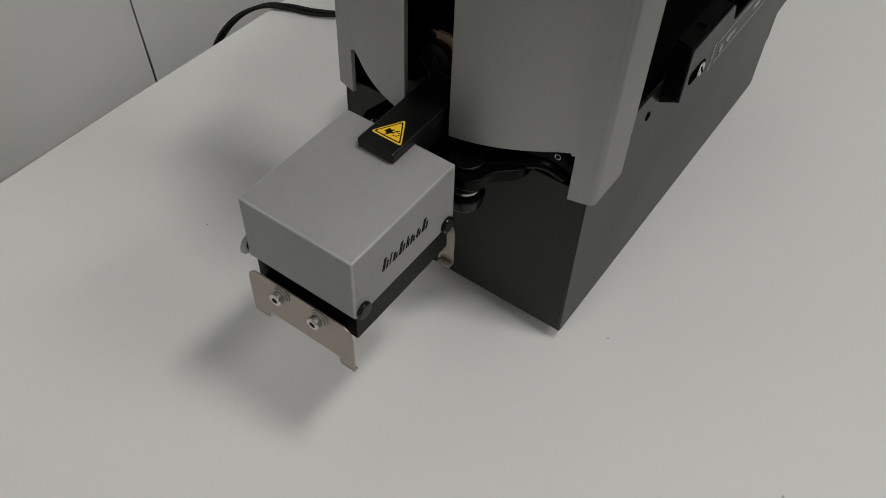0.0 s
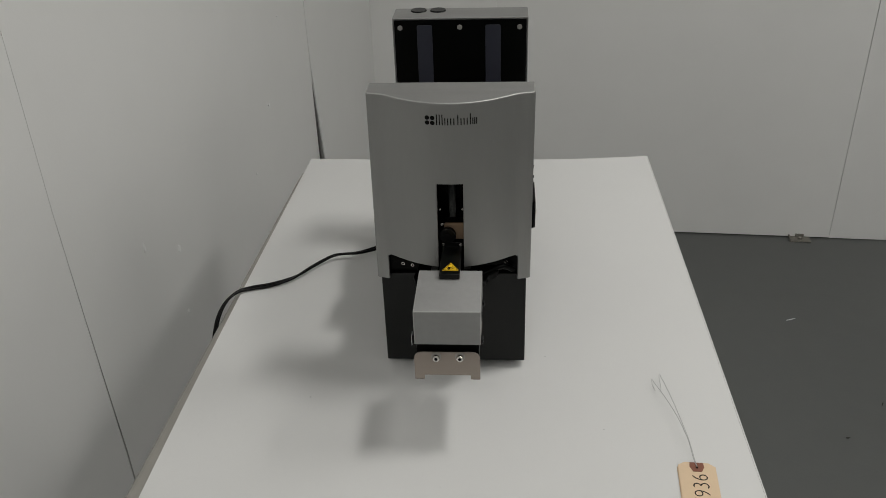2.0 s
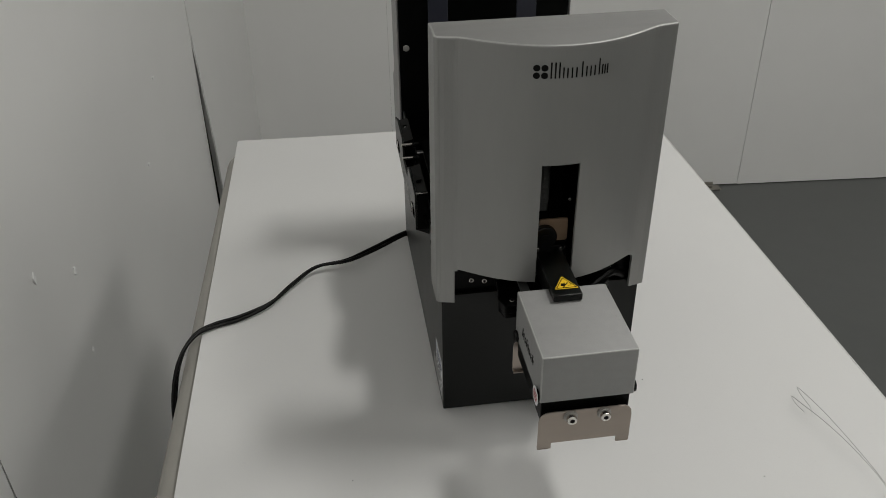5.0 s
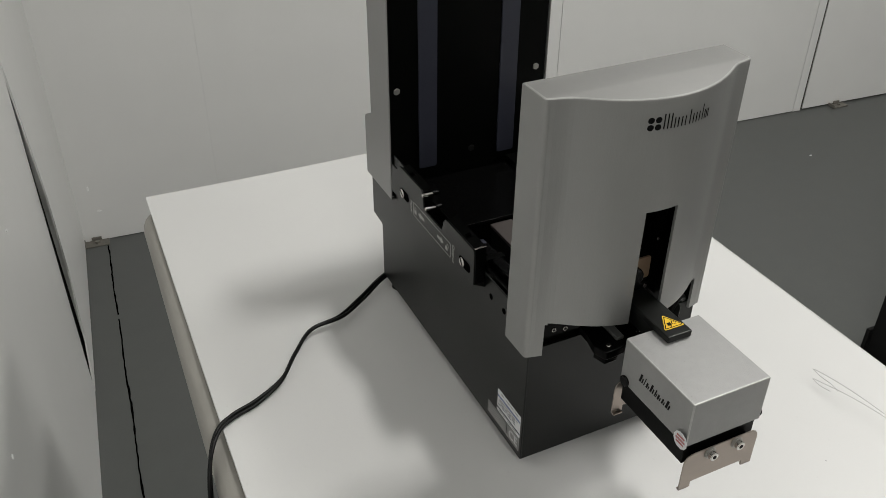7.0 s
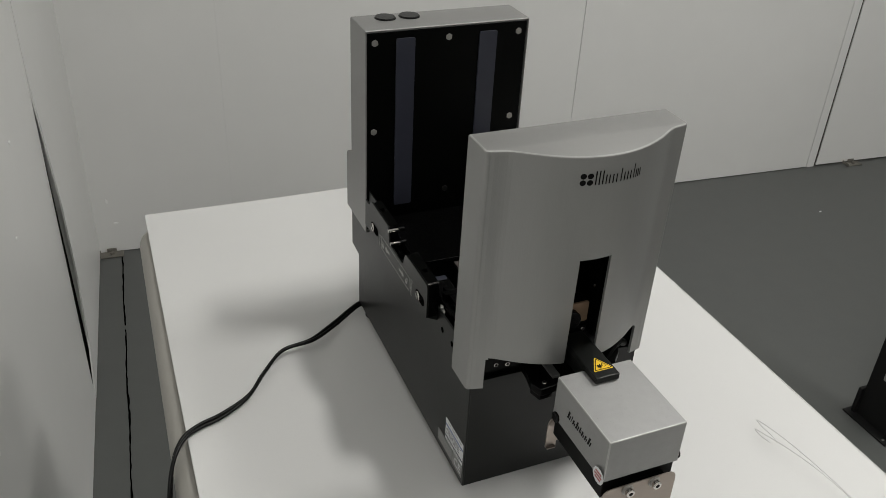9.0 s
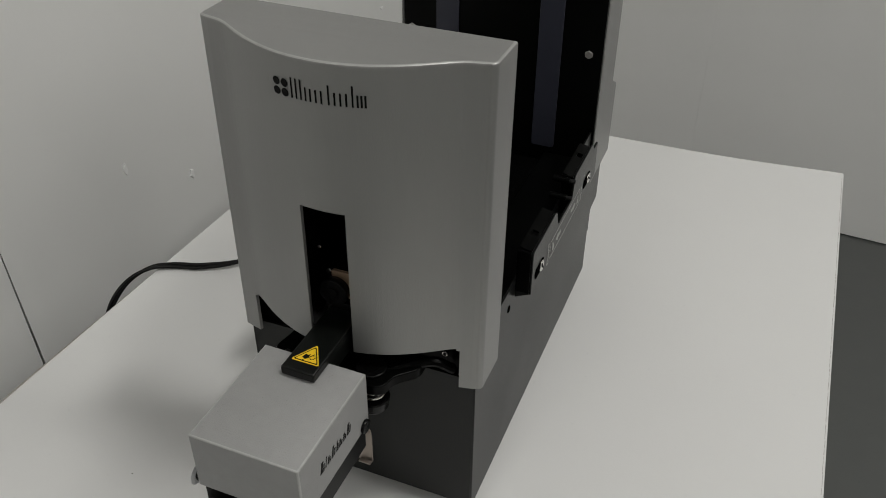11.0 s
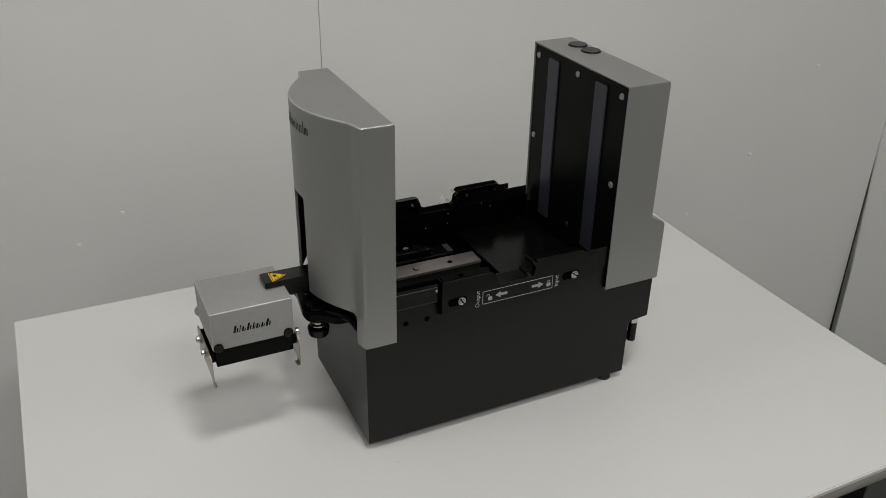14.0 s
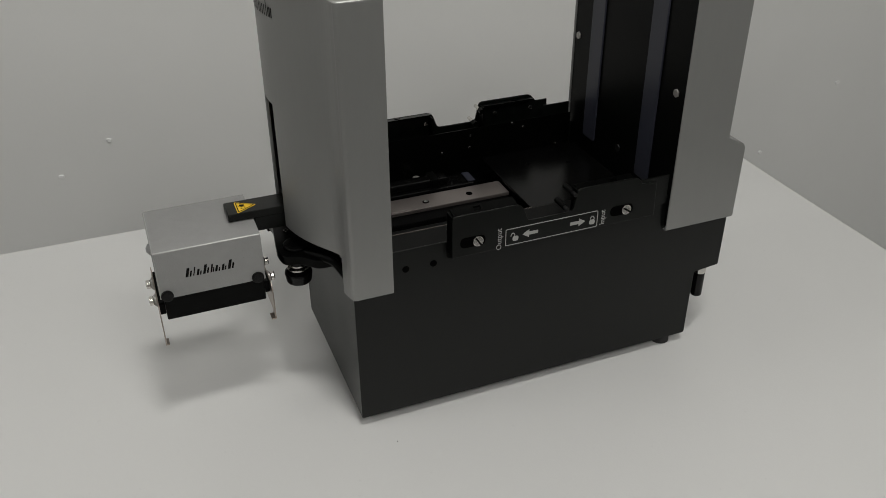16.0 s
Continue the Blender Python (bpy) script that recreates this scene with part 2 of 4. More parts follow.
# ---- the room ----
# The west wall leans a little across the table's line; the north wall too.
CORNER = Vector((-0.4825, 2.570))
WEST = Vector((0.0870, 1.0)).normalized()
NORTH = Vector((1.0, -0.0725)).normalized()
WEST_IN, NORTH_IN = Vector((WEST.y, -WEST.x)), Vector((NORTH.y, -NORTH.x))


def wall_frame(origin, along, inward):
    """Local axes: x along the wall, y into the room, z up."""
    m = Matrix.Identity(4)
    m.col[0][:2], m.col[1][:2], m.col[3][:3] = along, inward, origin
    return m


def wall_panel(bm, s0, s1, z0, z1, gap0, gap1, bow, thick=0.005):
    """A sheet from s0 to s1; gap0, gap1: how far its ends draw back at foot and head, or at several heights; bow: heights and how far its first edge stands off there."""
    g0, g1 = (g if isinstance(g[0], tuple) else ((z0, g[0]), (z1, g[1])) for g in (gap0, gap1))
    zs = sorted({z0, z1} | {p[0] for p in (*bow, *g0, *g1) if z0 < p[0] < z1})
    left = [(s0 + float(np.interp(z, *zip(*g0))), z) for z in zs]
    right = [(s1 - float(np.interp(z, *zip(*g1))), z) for z in zs]
    slab(bm, left + right[::-1], "y", -thick, 0.0)
    for v in bm.verts:
        if v.co.x < s0 + 0.1 and bow:
            v.co.y += float(np.interp(v.co.z, [b[0] for b in bow], [b[1] for b in bow]))


def build_wall(name, m, runs, label, behind):
    back = bm_new()
    box(back, runs[0][0] - 0.05, runs[-1][1] + 0.05, -0.12, -0.014, 0.0, CEIL - FLOOR_Z)
    ob = tagged(new(name, mesh_of(name, back, behind, local=True)), label, "wall", kind="structure")
    ob.matrix_basis = metres(m)
    for s0, s1, foot, g0, g1, warp in runs:
        bm = bm_new()
        wall_panel(bm, s0, s1, foot, CEIL - FLOOR_Z - 0.003, g0, g1, warp)
        p = new("panel", mesh_of("panel", bm, WALL, local=True))
        p.parent = ob
    return ob


N0 = (0.0, 0.0)
FINE = (0.0002, 0.0002)
LEAN = ((0.003, -0.026), (0.735, -0.0175), (0.92, -0.0108), (1.08, -0.0056), (1.29, 0.0001))   # the joint beside the table leans
wall_w = wall_frame((*CORNER, FLOOR_Z), WEST, WEST_IN)
build_wall("wall_west", wall_w, [
    (-6.4, -3.835, 0.002, N0, (0.002, 0.001), ()),
    (-3.835, -2.366, 0.002, (0.002, 0.001), LEAN, ()),
    (-2.366, -0.882, 0.002, tuple((z, 0.0001 + w - g) for (z, g), w in zip(LEAN, (0.0060, 0.0048, 0.0034, 0.0018, 0.0009))), (0.0006, 0.0008), ()),
    (-0.882, 0.0, 0.004, (0.0009, 0.0011), N0, ((0.0, 0.0015), (0.20, 0.015), (0.45, 0.022), (0.70, 0.020), (0.90, 0.011), (1.05, 0.003), (1.15, 0.0013), (2.0, 0.0012))),
], "white painted sheet panels with dark gaping joints", BACKING)
wall_n = wall_frame((*CORNER, FLOOR_Z), NORTH, NORTH_IN)
build_wall("wall_north", wall_n, [
    (0.0, 0.527, 0.003, N0, FINE, ()),
    (0.527, 2.003, 0.006, FINE, (0.001, 0.0015), ()),
    (2.003, 3.369, 0.004, (0.001, 0.0015), (0.002, 0.001), ()),
    (3.369, 3.420, 0.001, (0.001, 0.0005), (0.006, 0.0009), ()),
    (3.420, 4.950, 0.008, (0.007, 0.0009), FINE, ()),
    (4.950, 6.4, 0.003, FINE, N0, ()),
], "white painted sheet panels standing on a grey floor", BACKING)

bm = bm_new()
box(bm, -1.9, 5.7, -4.0, 2.9, FLOOR_Z - 0.10, FLOOR_Z)
solid("floor", bm, FLOOR, "grey painted concrete floor with a cracked joint", "floor", kind="structure")
# Assumed ceiling and two walls, out of view, close the room for bounced light.
bm = bm_new()
box(bm, -1.9, 5.7, -4.0, 2.9, CEIL, CEIL + 0.1)
solid("ceiling", bm, CEILING, "plain white ceiling, assumed and out of view, that bounces light down", "ceiling", kind="structure")
bm = bm_new()
box(bm, 5.4, 5.55, -4.0, 2.9, FLOOR_Z, CEIL)
solid("unseen_wall_east", bm, WALL, "plain white wall, assumed and out of view, that bounces light back", "wall", kind="structure")
bm = bm_new()
box(bm, -1.9, 5.55, -4.0, -3.85, FLOOR_Z, CEIL)
solid("unseen_wall_south", bm, WALL, "plain white wall, assumed and out of view, that bounces light back", "wall", kind="structure")

# open joint in the floor along the west wall
bm = bm_new()
rng = random.Random(4)
a, b = Vector((-0.4040, 2.54)), Vector((-0.642, -0.9))
lows, highs = [], []
for i in range(150):
    t = i / 149
    p = a.lerp(b, t) + Vector((0.0016 * math.sin(i * 0.33) + rng.uniform(-0.0011, 0.0011), 0))
    w = 0.0030 * rng.uniform(0.6, 1.25)
    lows.append(bm.verts.new((p.x - w, p.y, FLOOR_Z + 0.0012)))
    highs.append(bm.verts.new((p.x + w, p.y, FLOOR_Z + 0.0012)))
for i in range(149):
    if rng.random() > 0.025:
        bm.faces.new((lows[i], highs[i], highs[i + 1], lows[i + 1]))
solid("floor_joint", bm, DARK, "dark broken joint line along the floor", "floor joint", kind="structure")


def floor_clip(m, label):
    """A bent steel clip that holds the foot of a panel."""
    ob = thing("floor_clip", m.translation, label, "bracket", "clips at the foot of the wall")
    bm = bm_new()
    box(bm, -0.045, 0.045, 0.002, 0.045, 0.001, 0.006, 0.0015)
    box(bm, -0.045, -0.040, 0.002, 0.045, 0.004, 0.016, 0.001)
    bm.transform(m)
    part("foot_plate", bm, RUST, ob)
    bm = bm_new()
    box(bm, -0.016, 0.020, 0.002, 0.008, 0.004, 0.021, 0.0015)
    rod(bm, (0.003, 0.024, 0.010), 0.009, 0.009, "z", 6)
    bm.transform(m)
    part("upright_tab", bm, RUST, ob)


for s in (0.043, 1.874, 3.636):
    floor_clip(wall_n @ Matrix.Translation((s, 0, 0)), "small rusty steel clip on the floor at the wall's foot")


def nick(m, w, h, seed):
    """A chip out of the wall paint: a low ragged flake."""
    r = random.Random(seed)
    bm = bm_new()
    out = [(w * math.cos(k * 0.7) * r.uniform(0.5, 1), h * math.sin(k * 0.7) * r.uniform(0.5, 1)) for k in range(9)]
    slab(bm, out, "y", 0.0, 0.0026, 0.0008)
    ob = tagged(new("wall_chip", mesh_of("wall_chip", bm, CHIP, local=True)), "small chipped flake of white wall paint", "paint chip", "chips in the wall paint")
    ob.matrix_basis = metres(m)


for s, z, w, h, k in ((-1.970, 0.758, 0.007, 0.011, 1), (-2.112, 0.840, 0.005, 0.012, 2), (-1.985, 0.60, 0.004, 0.007, 3), (-1.145, 1.055, 0.007, 0.005, 8), (-1.300, 0.843, 0.008, 0.006, 9), (-1.460, 0.702, 0.006, 0.005, 12), (-2.857, 0.853, 0.008, 0.005, 14), (-2.770, 0.909, 0.005, 0.006, 15)):
    nick(wall_w @ Matrix.Translation((s, 0, z - FLOOR_Z)), w, h, k)
for s, z, w, h, k in ((0.075, 0.13, 0.012, 0.006, 6), (0.055, 0.23, 0.007, 0.014, 7)):
    nick(wall_n @ Matrix.Translation((s, 0.0, z)), w, h, k)

# Unseen glowing panels, one per lamp; the last two only house added fill.
for lx, ly, lw, ld, watts in LAMPS:
    ob = thing("unseen_ceiling_light", (lx, ly, CEIL), "flat white ceiling light panel, out of view, placed from shadows or added as fill", "ceiling light", "ceiling lights")
    bm = bm_new()
    hx, hy = lw / 2, ld / 2
    for q in ((-hx - 0.02, -hx, -hy - 0.02, hy + 0.02), (hx, hx + 0.02, -hy - 0.02, hy + 0.02), (-hx, hx, -hy - 0.02, -hy), (-hx, hx, hy, hy + 0.02)):
        box(bm, lx + q[0], lx + q[1], ly + q[2], ly + q[3], CEIL - 0.04, CEIL - 0.001)
    part("frame", bm, CEILING, ob)
    bm = bm_new()
    box(bm, lx - hx, lx + hx, ly - hy, ly + hy, CEIL - 0.032, CEIL - 0.02)
    part("diffuser", bm, LAMP, ob)


# ---- the table ----
sheet = thing("white_board", (0.0, 0.18, TOP), "thin white laminate board covering the table", "board")
bm = bm_new()
slab(bm, rounded([(-0.3865, -0.391), (0.3960, -0.391), (0.3928, 0.7740), (0.230, 0.7570), (0.0, 0.7545), (-0.220, 0.7575), (-0.3672, 0.7635), (-0.3792, 0.257), (-0.3850, -0.08)], [0.004, 0.004, 0.004, 0.08, 0.1, 0.08, 0.004, 0.1, 0.1], 5), "z", TOP - 0.0055, TOP, 0.0006)
# the thin sheet lifts a little along its west edge
for axis, cuts in (((1, 0, 0), (-0.30, -0.325, -0.35, -0.37)), ((0, 1, 0), (-0.2, 0.0, 0.2, 0.4, 0.6))):
    for c in cuts:
        bmesh.ops.bisect_plane(bm, geom=[*bm.verts, *bm.edges, *bm.faces], plane_co=Vector(axis) * c, plane_no=axis)


def lift(x, y):
    return float(np.interp(y, (-0.39, 0.0, 0.4, 0.76), (0.0065, 0.0055, 0.0025, 0.0))) * max(0.0, (-0.30 - x) / 0.085) ** 1.5


for v in bm.verts:
    v.co.z += lift(v.co.x, v.co.y)
part("board_sheet", bm, LAMINATE, sheet, "smooth white faced board")
rng = random.Random(11)
bm = bm_new()
y = -0.39
while y < 0.757:
    l = rng.uniform(0.002, 0.009)
    x = 0.3960 - 0.0032 * (y + 0.391) / 1.165 - 0.0021 + rng.uniform(-0.0002, 0.0002)
    box(bm, x - 0.0003 * rng.uniform(0.5, 1.3), x + 0.0003 * rng.uniform(0.5, 1.3), y, y + l, TOP - 0.0001, TOP + 0.0002)
    y += l + rng.uniform(0.0005, 0.0035)
part("worn_edge_line", bm, GRIME, sheet, "broken dark line along the worn edge")
table = thing("work_table", (0.0, 0.18, FLOOR_Z), "beige work table with a rounded edge on grey steel legs", "table")
bm = bm_new()
slab(bm, rounded([(-0.4230, -0.392), (0.384, -0.392), (0.384, 0.742), (-0.3835, 0.742)], 0.045, 6), "z", TOP - 0.050, TOP - 0.0056, 0.0)
es = [e for e in bm.edges if abs(e.verts[0].co.z - e.verts[1].co.z) < 1e-6]
bmesh.ops.bevel(bm, geom=es, offset=0.0215, segments=6, profile=0.5, affect="EDGES")
part("tabletop", bm, EDGE, table, "beige tabletop with a rounded edge", angle=50)


def table_leg(x, y, side):
    """A square steel leg; x: its outer face."""
    bm = bm_new()
    xi = x - side * 0.047
    box(bm, min(x, xi), max(x, xi), y - 0.0290, y + 0.0290, FLOOR_Z + 0.02, TOP - 0.0505, 0.003)
    leg = part("leg", bm, STEEL_GREY, table)
    # The leg's south face is shaded by colour: a thin near-black sheet.
    bm = bm_new()
    box(bm, min(x, xi) + 0.001, max(x, xi) - 0.001, y - 0.0310, y - 0.0291, FLOOR_Z + 0.05, TOP - 0.052, 0.0006)
    part("upright_strip", bm, STEEL_DARK, leg, "dark strip painting the shade on the leg's south face")
    bm = bm_new()
    rod(bm, ((x + xi) / 2, y, FLOOR_Z + 0.0105), 0.028, 0.02, "z", 20, bevel=0.003)
    part("foot", bm, RUBBER, leg)
    for z in (0.60, 0.665):
        bm = bm_new()
        rod(bm, (x + side * 0.0012, y - 0.018, z), 0.0035, 0.002, "x", 12)
        part("bolt", bm, STEEL_DARK, leg)


for ly in (-0.300, 0.688):
    table_leg(0.331, ly, 1)
    table_leg(-0.331, ly, -1)
for x in (-0.305, 0.305):
    bm = bm_new()
    box(bm, x - 0.02, x + 0.02, -0.268, 0.656, TOP - 0.080, TOP - 0.051, 0.003)
    part("rail", bm, STEEL_GREY, table)
# hollow end cap of a cross bar that comes out through the table's edge
bm = bm_new()
CAP_X, CAP_Y, CAP_Z = -0.4240, -0.2985, 0.8755
rings = []
for x, dy, dz, rad in ((-0.378, 0.0185, 0.0130, 0.010), (CAP_X + 0.001, 0.0185, 0.0130, 0.010), (CAP_X, 0.0176, 0.0121, 0.0092), (CAP_X, 0.0168, 0.0113, 0.0085), (CAP_X + 0.001, 0.0160, 0.0105, 0.008), (-0.385, 0.0150, 0.0098, 0.0075)):
    rings.append([bm.verts.new((x, CAP_Y + p, CAP_Z + q)) for p, q in rounded([(-dy, -dz), (dy, -dz), (dy, dz), (-dy, dz)], rad, 5)])
for a, b in zip(rings, rings[1:]):
    for k in range(len(a)):
        bm.faces.new((a[k], a[k - 1], b[k - 1], b[k]))
bm.faces.new(rings[-1])
cap = part("end_cap", bm, STEEL_GREY, table, "grey plastic end cap in the table's edge", angle=50)
bm = bm_new()
slab(bm, [(CAP_Y + p, CAP_Z + q) for p, q in rounded([(-0.0153, -0.0100), (0.0153, -0.0100), (0.0153, 0.0100), (-0.0153, 0.0100)], 0.0077, 5)], "x", CAP_X + 0.007, -0.386)
part("cap_mouth", bm, DARK, cap, "dark hollow of the cap")


# ---- the plate stacking machine ----
machine = thing("plate_stacker", (0.0, 0.19, TOP), "black and silver laboratory plate stacker standing on a white table", "lab instrument")
BX = 0.1025
BZ = TOP + 0.012


def bulge(x):
    """The cover's face: a round swell between two side strips that slant a little forward."""
    k = 0.0020
    swell, strip = 0.0386 - x * x / 0.2120, 0.19 * max(0.0, 0.1060 - abs(x))
    return -k * math.log(math.exp(swell / k) + math.exp(strip / k))


# screws, built once
def screw_mesh(name, r, h, mat, seg=18):
    bm = bm_new()
    rod(bm, (0, 0, h / 2), r, h, "z", seg, bevel=min(r, h) * 0.3)
    return mesh_of(name, bm, mat, local=True)


SCREW = screw_mesh("screw", 0.0042, 0.0022, ZINC)
HEX_HEAD = screw_mesh("hex_screw", 0.0044, 0.0018, ZINC, 6)
HEX_DULL = screw_mesh("dull_hex_screw", 0.0044, 0.0018, STEEL_DARK, 6)
SLOTTED = screw_mesh("slotted_screw", 0.0053, 0.0022, CHROME)
TINY = screw_mesh("tiny_screw", 0.0016, 0.0014, CHROME)
SMALL = screw_mesh("small_screw", 0.0026, 0.0014, CHROME)
bm = bm_new()
box(bm, -0.0048, 0.0048, -0.0008, 0.0008, 0.0, 0.0003)
SCREW_SLOT = mesh_of("screw_slot", bm, INK, local=True)
bm = bm_new()
rod(bm, (0, 0, 0), 0.0017, 0.0006, "z", 6)
HEX = mesh_of("socket", bm, INK, local=True)


def screw(me, parent, at, facing, label="", slot=None):
    turn = {"z": (0, 0, 0), "-y": (90, 0, 0), "y": (-90, 0, 0), "x": (0, 90, 0), "-x": (0, -90, 0)}[facing]
    m = pose(*at, *turn)
    ob = piece("screw", me, parent, m, label)
    if slot is not None:
        h = 0.0014 if me is SMALL else 0.0022
        s = new("screw_slot" if slot != "hex" else "socket", HEX if slot == "hex" else SCREW_SLOT)
        s.parent = ob
        s.matrix_basis = Matrix.Translation((0, 0, h * UNIT)) @ Matrix.Rotation(radians(0 if slot == "hex" else slot), 4, "Z")
    return ob


# base: an open black steel trough, higher at the rear
side = rounded([(0.0025, BZ), (0.386, BZ), (0.386, 1.000), (0.417, 1.003), (0.417, 1.105), (0.0025, 1.105)], [0.002, 0.002, 0.002, 0.002, 0.0, 0.002], 2)
bm = bm_new()
box(bm, -BX + 0.0022, BX - 0.0022, 0.0053, 0.3835, BZ, 1.0395)
base = part("base", bm, BLACK, machine, "matt black powder-coated steel base")
flank = {}
for sx in (-1, 1):
    bm = bm_new()
    slab(bm, side, "x", *sorted((sx * BX, sx * (BX - 0.002))), 0.0004)
    flank[sx] = part("side_panel", bm, BLACK, machine, "matt black side panel of the base")
bm = bm_new()
box(bm, -BX + 0.0004, BX - 0.0004, 0.0027, 0.0051, BZ + 0.0003, 1.0705, 0.0003)
part("front_panel", bm, BLACK, machine, "matt black front panel of the base")
bm = bm_new()
box(bm, -BX + 0.0022, BX - 0.0022, 0.0082, 0.0102, 1.0450, 1.1047, 0.0003)
part("recessed_panel", bm, BLACK_SATIN, machine, "recessed black panel under the cover")
bm = bm_new()
box(bm, -BX + 0.0022, BX - 0.0022, 0.3837, 0.3855, BZ, 1.0010)
part("rear_panel", bm, BLACK, machine)
bm = bm_new()
box(bm, -BX + 0.0022, BX - 0.0022, 0.3860, 0.4165, 1.0035, 1.0395)
part("rear_box", bm, BLACK, machine)

bm = bm_new()
box(bm, -BX + 0.002, BX - 0.002, 0.0053, 0.4145, 1.040, 1.044)
box(bm, 0.0555, BX - 0.0022, 0.0104, 0.40, 1.0445, 1.094, 0.001)
box(bm, -BX + 0.0022, -0.078, 0.0104, 0.40, 1.0445, 1.0605, 0.001)
box(bm, -0.0999, -0.0988, 0.0980, 0.3340, 1.0607, 1.1180)
part("inner_tray", bm, BLACK_SATIN, machine, "black inner tray")
bm = bm_new()
box(bm, 0.0545, 0.0554, 0.036, 0.2080, 1.0860, 1.0942, 0.0002)
part("shelf_edge", bm, RAIL, machine, "bare metal edge of the inner shelf")
# Added dark slab that deepens the shade in the gap under the base.
bm = bm_new()
box(bm, -0.0860, 0.0790, 0.0150, 0.3300, TOP + 0.0050, BZ - 0.0002, 0.001)
part("under_shade", bm, RUBBER, machine, "dark slab standing in for the shade under the base")
foot_bm = bm_new()
rod(foot_bm, (0, 0, 0.0060), 0.0105, 0.012, "z", 20, r2=0.009)
FOOT = mesh_of("rubber_foot", foot_bm, RUBBER, local=True)
for fx in (-0.089, 0.089):
    piece("rubber_foot", FOOT, machine, pose(fx, 0.364, TOP))
hole_bm = bm_new()
rod(hole_bm, (0, 0, 0), 0.0034, 0.0008, "x", 16)
HOLE = mesh_of("hole", hole_bm, DARK, local=True)
for sx in (-1, 1):
    for hy in (0.0535, 0.0810):
        piece("hole", HOLE, flank[sx], pose(sx * BX, hy, 1.0848))
bm = bm_new()
rod(bm, (0.094, 0.401, 0.977), 0.0062, 0.030, "z", 18, bevel=0.0012)
conn = part("connector", bm, PLASTIC, machine)
bm = bm_new()
rod(bm, (0.094, 0.401, 0.9965), 0.0066, 0.009, "z", 18, bevel=0.001)
part("collar", bm, CHROME, conn, "bright metal collar")


# latch brackets along both sides
INNER_TOP = 1.1300


def latch_bracket(sx):
    prof = [(0.094, 1.0950), (0.094, 1.1380), (0.164, 1.1380), (0.1710, 1.1188), (0.2175, 1.1188), (0.2220, 1.1415), (0.288, 1.1415), (0.2945, 1.1325), (0.3100, 1.1325), (0.3115, 1.0950)]
    rads = [0.0, 0.004, 0.007, 0.004, 0.004, 0.005, 0.008, 0.003, 0.0, 0.0]
    a, b = sorted((sx * 0.1150, sx * 0.1172))
    bm = bm_new()
    slab(bm, rounded(prof, rads, 4), "x", a, b, 0.0006)
    xs = sorted((sx * (BX + 0.0004), sx * 0.1155))
    box(bm, *xs, 0.0968, 0.3088, 1.0953, 1.0975)
    xo = sx * 0.1165
    v = [bm.verts.new(c) for c in ((sx * (BX + 0.0005), 0.0945, 1.0951), (xo, 0.0945, 1.0951), (sx * (BX + 0.0005), 0.0945, 1.0885), (sx * (BX + 0.0005), 0.3110, 1.0951), (xo, 0.3110, 1.0951), (sx * (BX + 0.0005), 0.3110, 1.0885))]
    for f in ((0, 1, 2), (3, 5, 4), (1, 4, 5, 2), (0, 3, 4, 1), (0, 2, 5, 3)):
        bm.faces.new([v[i] for i in f])
    br = part("latch_bracket", bm, BLACK, machine, "black slotted latch bracket with printed arrows")
    # Same sheet as the bracket; its shade is put into a darker black.
    bm = bm_new()
    box(bm, *sorted((sx * (BX + 0.0004), sx * 0.1149)), 0.0942, 0.0964, 1.0953, 1.1372, 0.0004)
    part("front_flange", bm, BLACK_SATIN, br)
    # folded tops with a small window, and short end folds, shaded by the darker black
    for y0, y1, hole in ((0.0965, 0.1600, 0.1215), (0.2245, 0.2870, 0.2650)):
        bm = bm_new()
        for q0, q1, r0, r1 in ((y0, hole - 0.0035, 0.1040, 0.1149), (hole + 0.0035, y1, 0.1040, 0.1149), (hole - 0.0035, hole + 0.0035, 0.1040, 0.1068), (hole - 0.0035, hole + 0.0035, 0.1122, 0.1149)):
            box(bm, *sorted((sx * r0, sx * r1)), q0, q1, 1.1387, 1.1405)
        bmesh.ops.remove_doubles(bm, verts=bm.verts, dist=0.00005)
        for v in bm.verts:
            v.co.z -= 0.0026 * (abs(v.co.x) - 0.1040) / 0.0109
        part("folded_top", bm, BLACK_SATIN, br)
    for y0, z1 in ((0.1600, 1.1352), (0.2225, 1.1390)):
        bm = bm_new()
        box(bm, *sorted((sx * 0.1040, sx * 0.1149)), y0, y0 + 0.0018, 1.0977, z1, 0.0003)
        part("end_fold", bm, BLACK_SATIN, br)
    bm = bm_new()
    box(bm, *sorted((sx * 0.1030, sx * 0.1048)), 0.3000, 0.3335, 1.0977, INNER_TOP, 0.0003)
    part("inner_plate", bm, BLACK, br)
    face = sx * 0.1173
    for cy, sy in ((0.1145, 0.1195), (0.2725, 0.2775)):
        bm = bm_new()
        slab(bm, rounded([(cy - 0.0125, 1.1040), (cy + 0.0125, 1.1040), (cy + 0.0125, 1.1145), (cy - 0.0125, 1.1145)], 0.0052, 5), "x", face - 0.0005, face + 0.0004)
        part("slot", bm, DARK, br)
        screw(SLOTTED, br, (face - sx * 0.0006, sy, 1.1090), "x" if sx > 0 else "-x", "slotted bright steel screw", 35 if cy < 0.2 else 55)
    # printed frame, arrows, padlocks and words
    def flat(outline, mat=PRINT, name="print"):
        bm = bm_new()
        slab(bm, outline, "x", face, face + sx * 0.0003)
        part(name, bm, mat, br)
    y0, y1, z0, z1, w = 0.1475, 0.2460, 1.0965, 1.1145, 0.0007
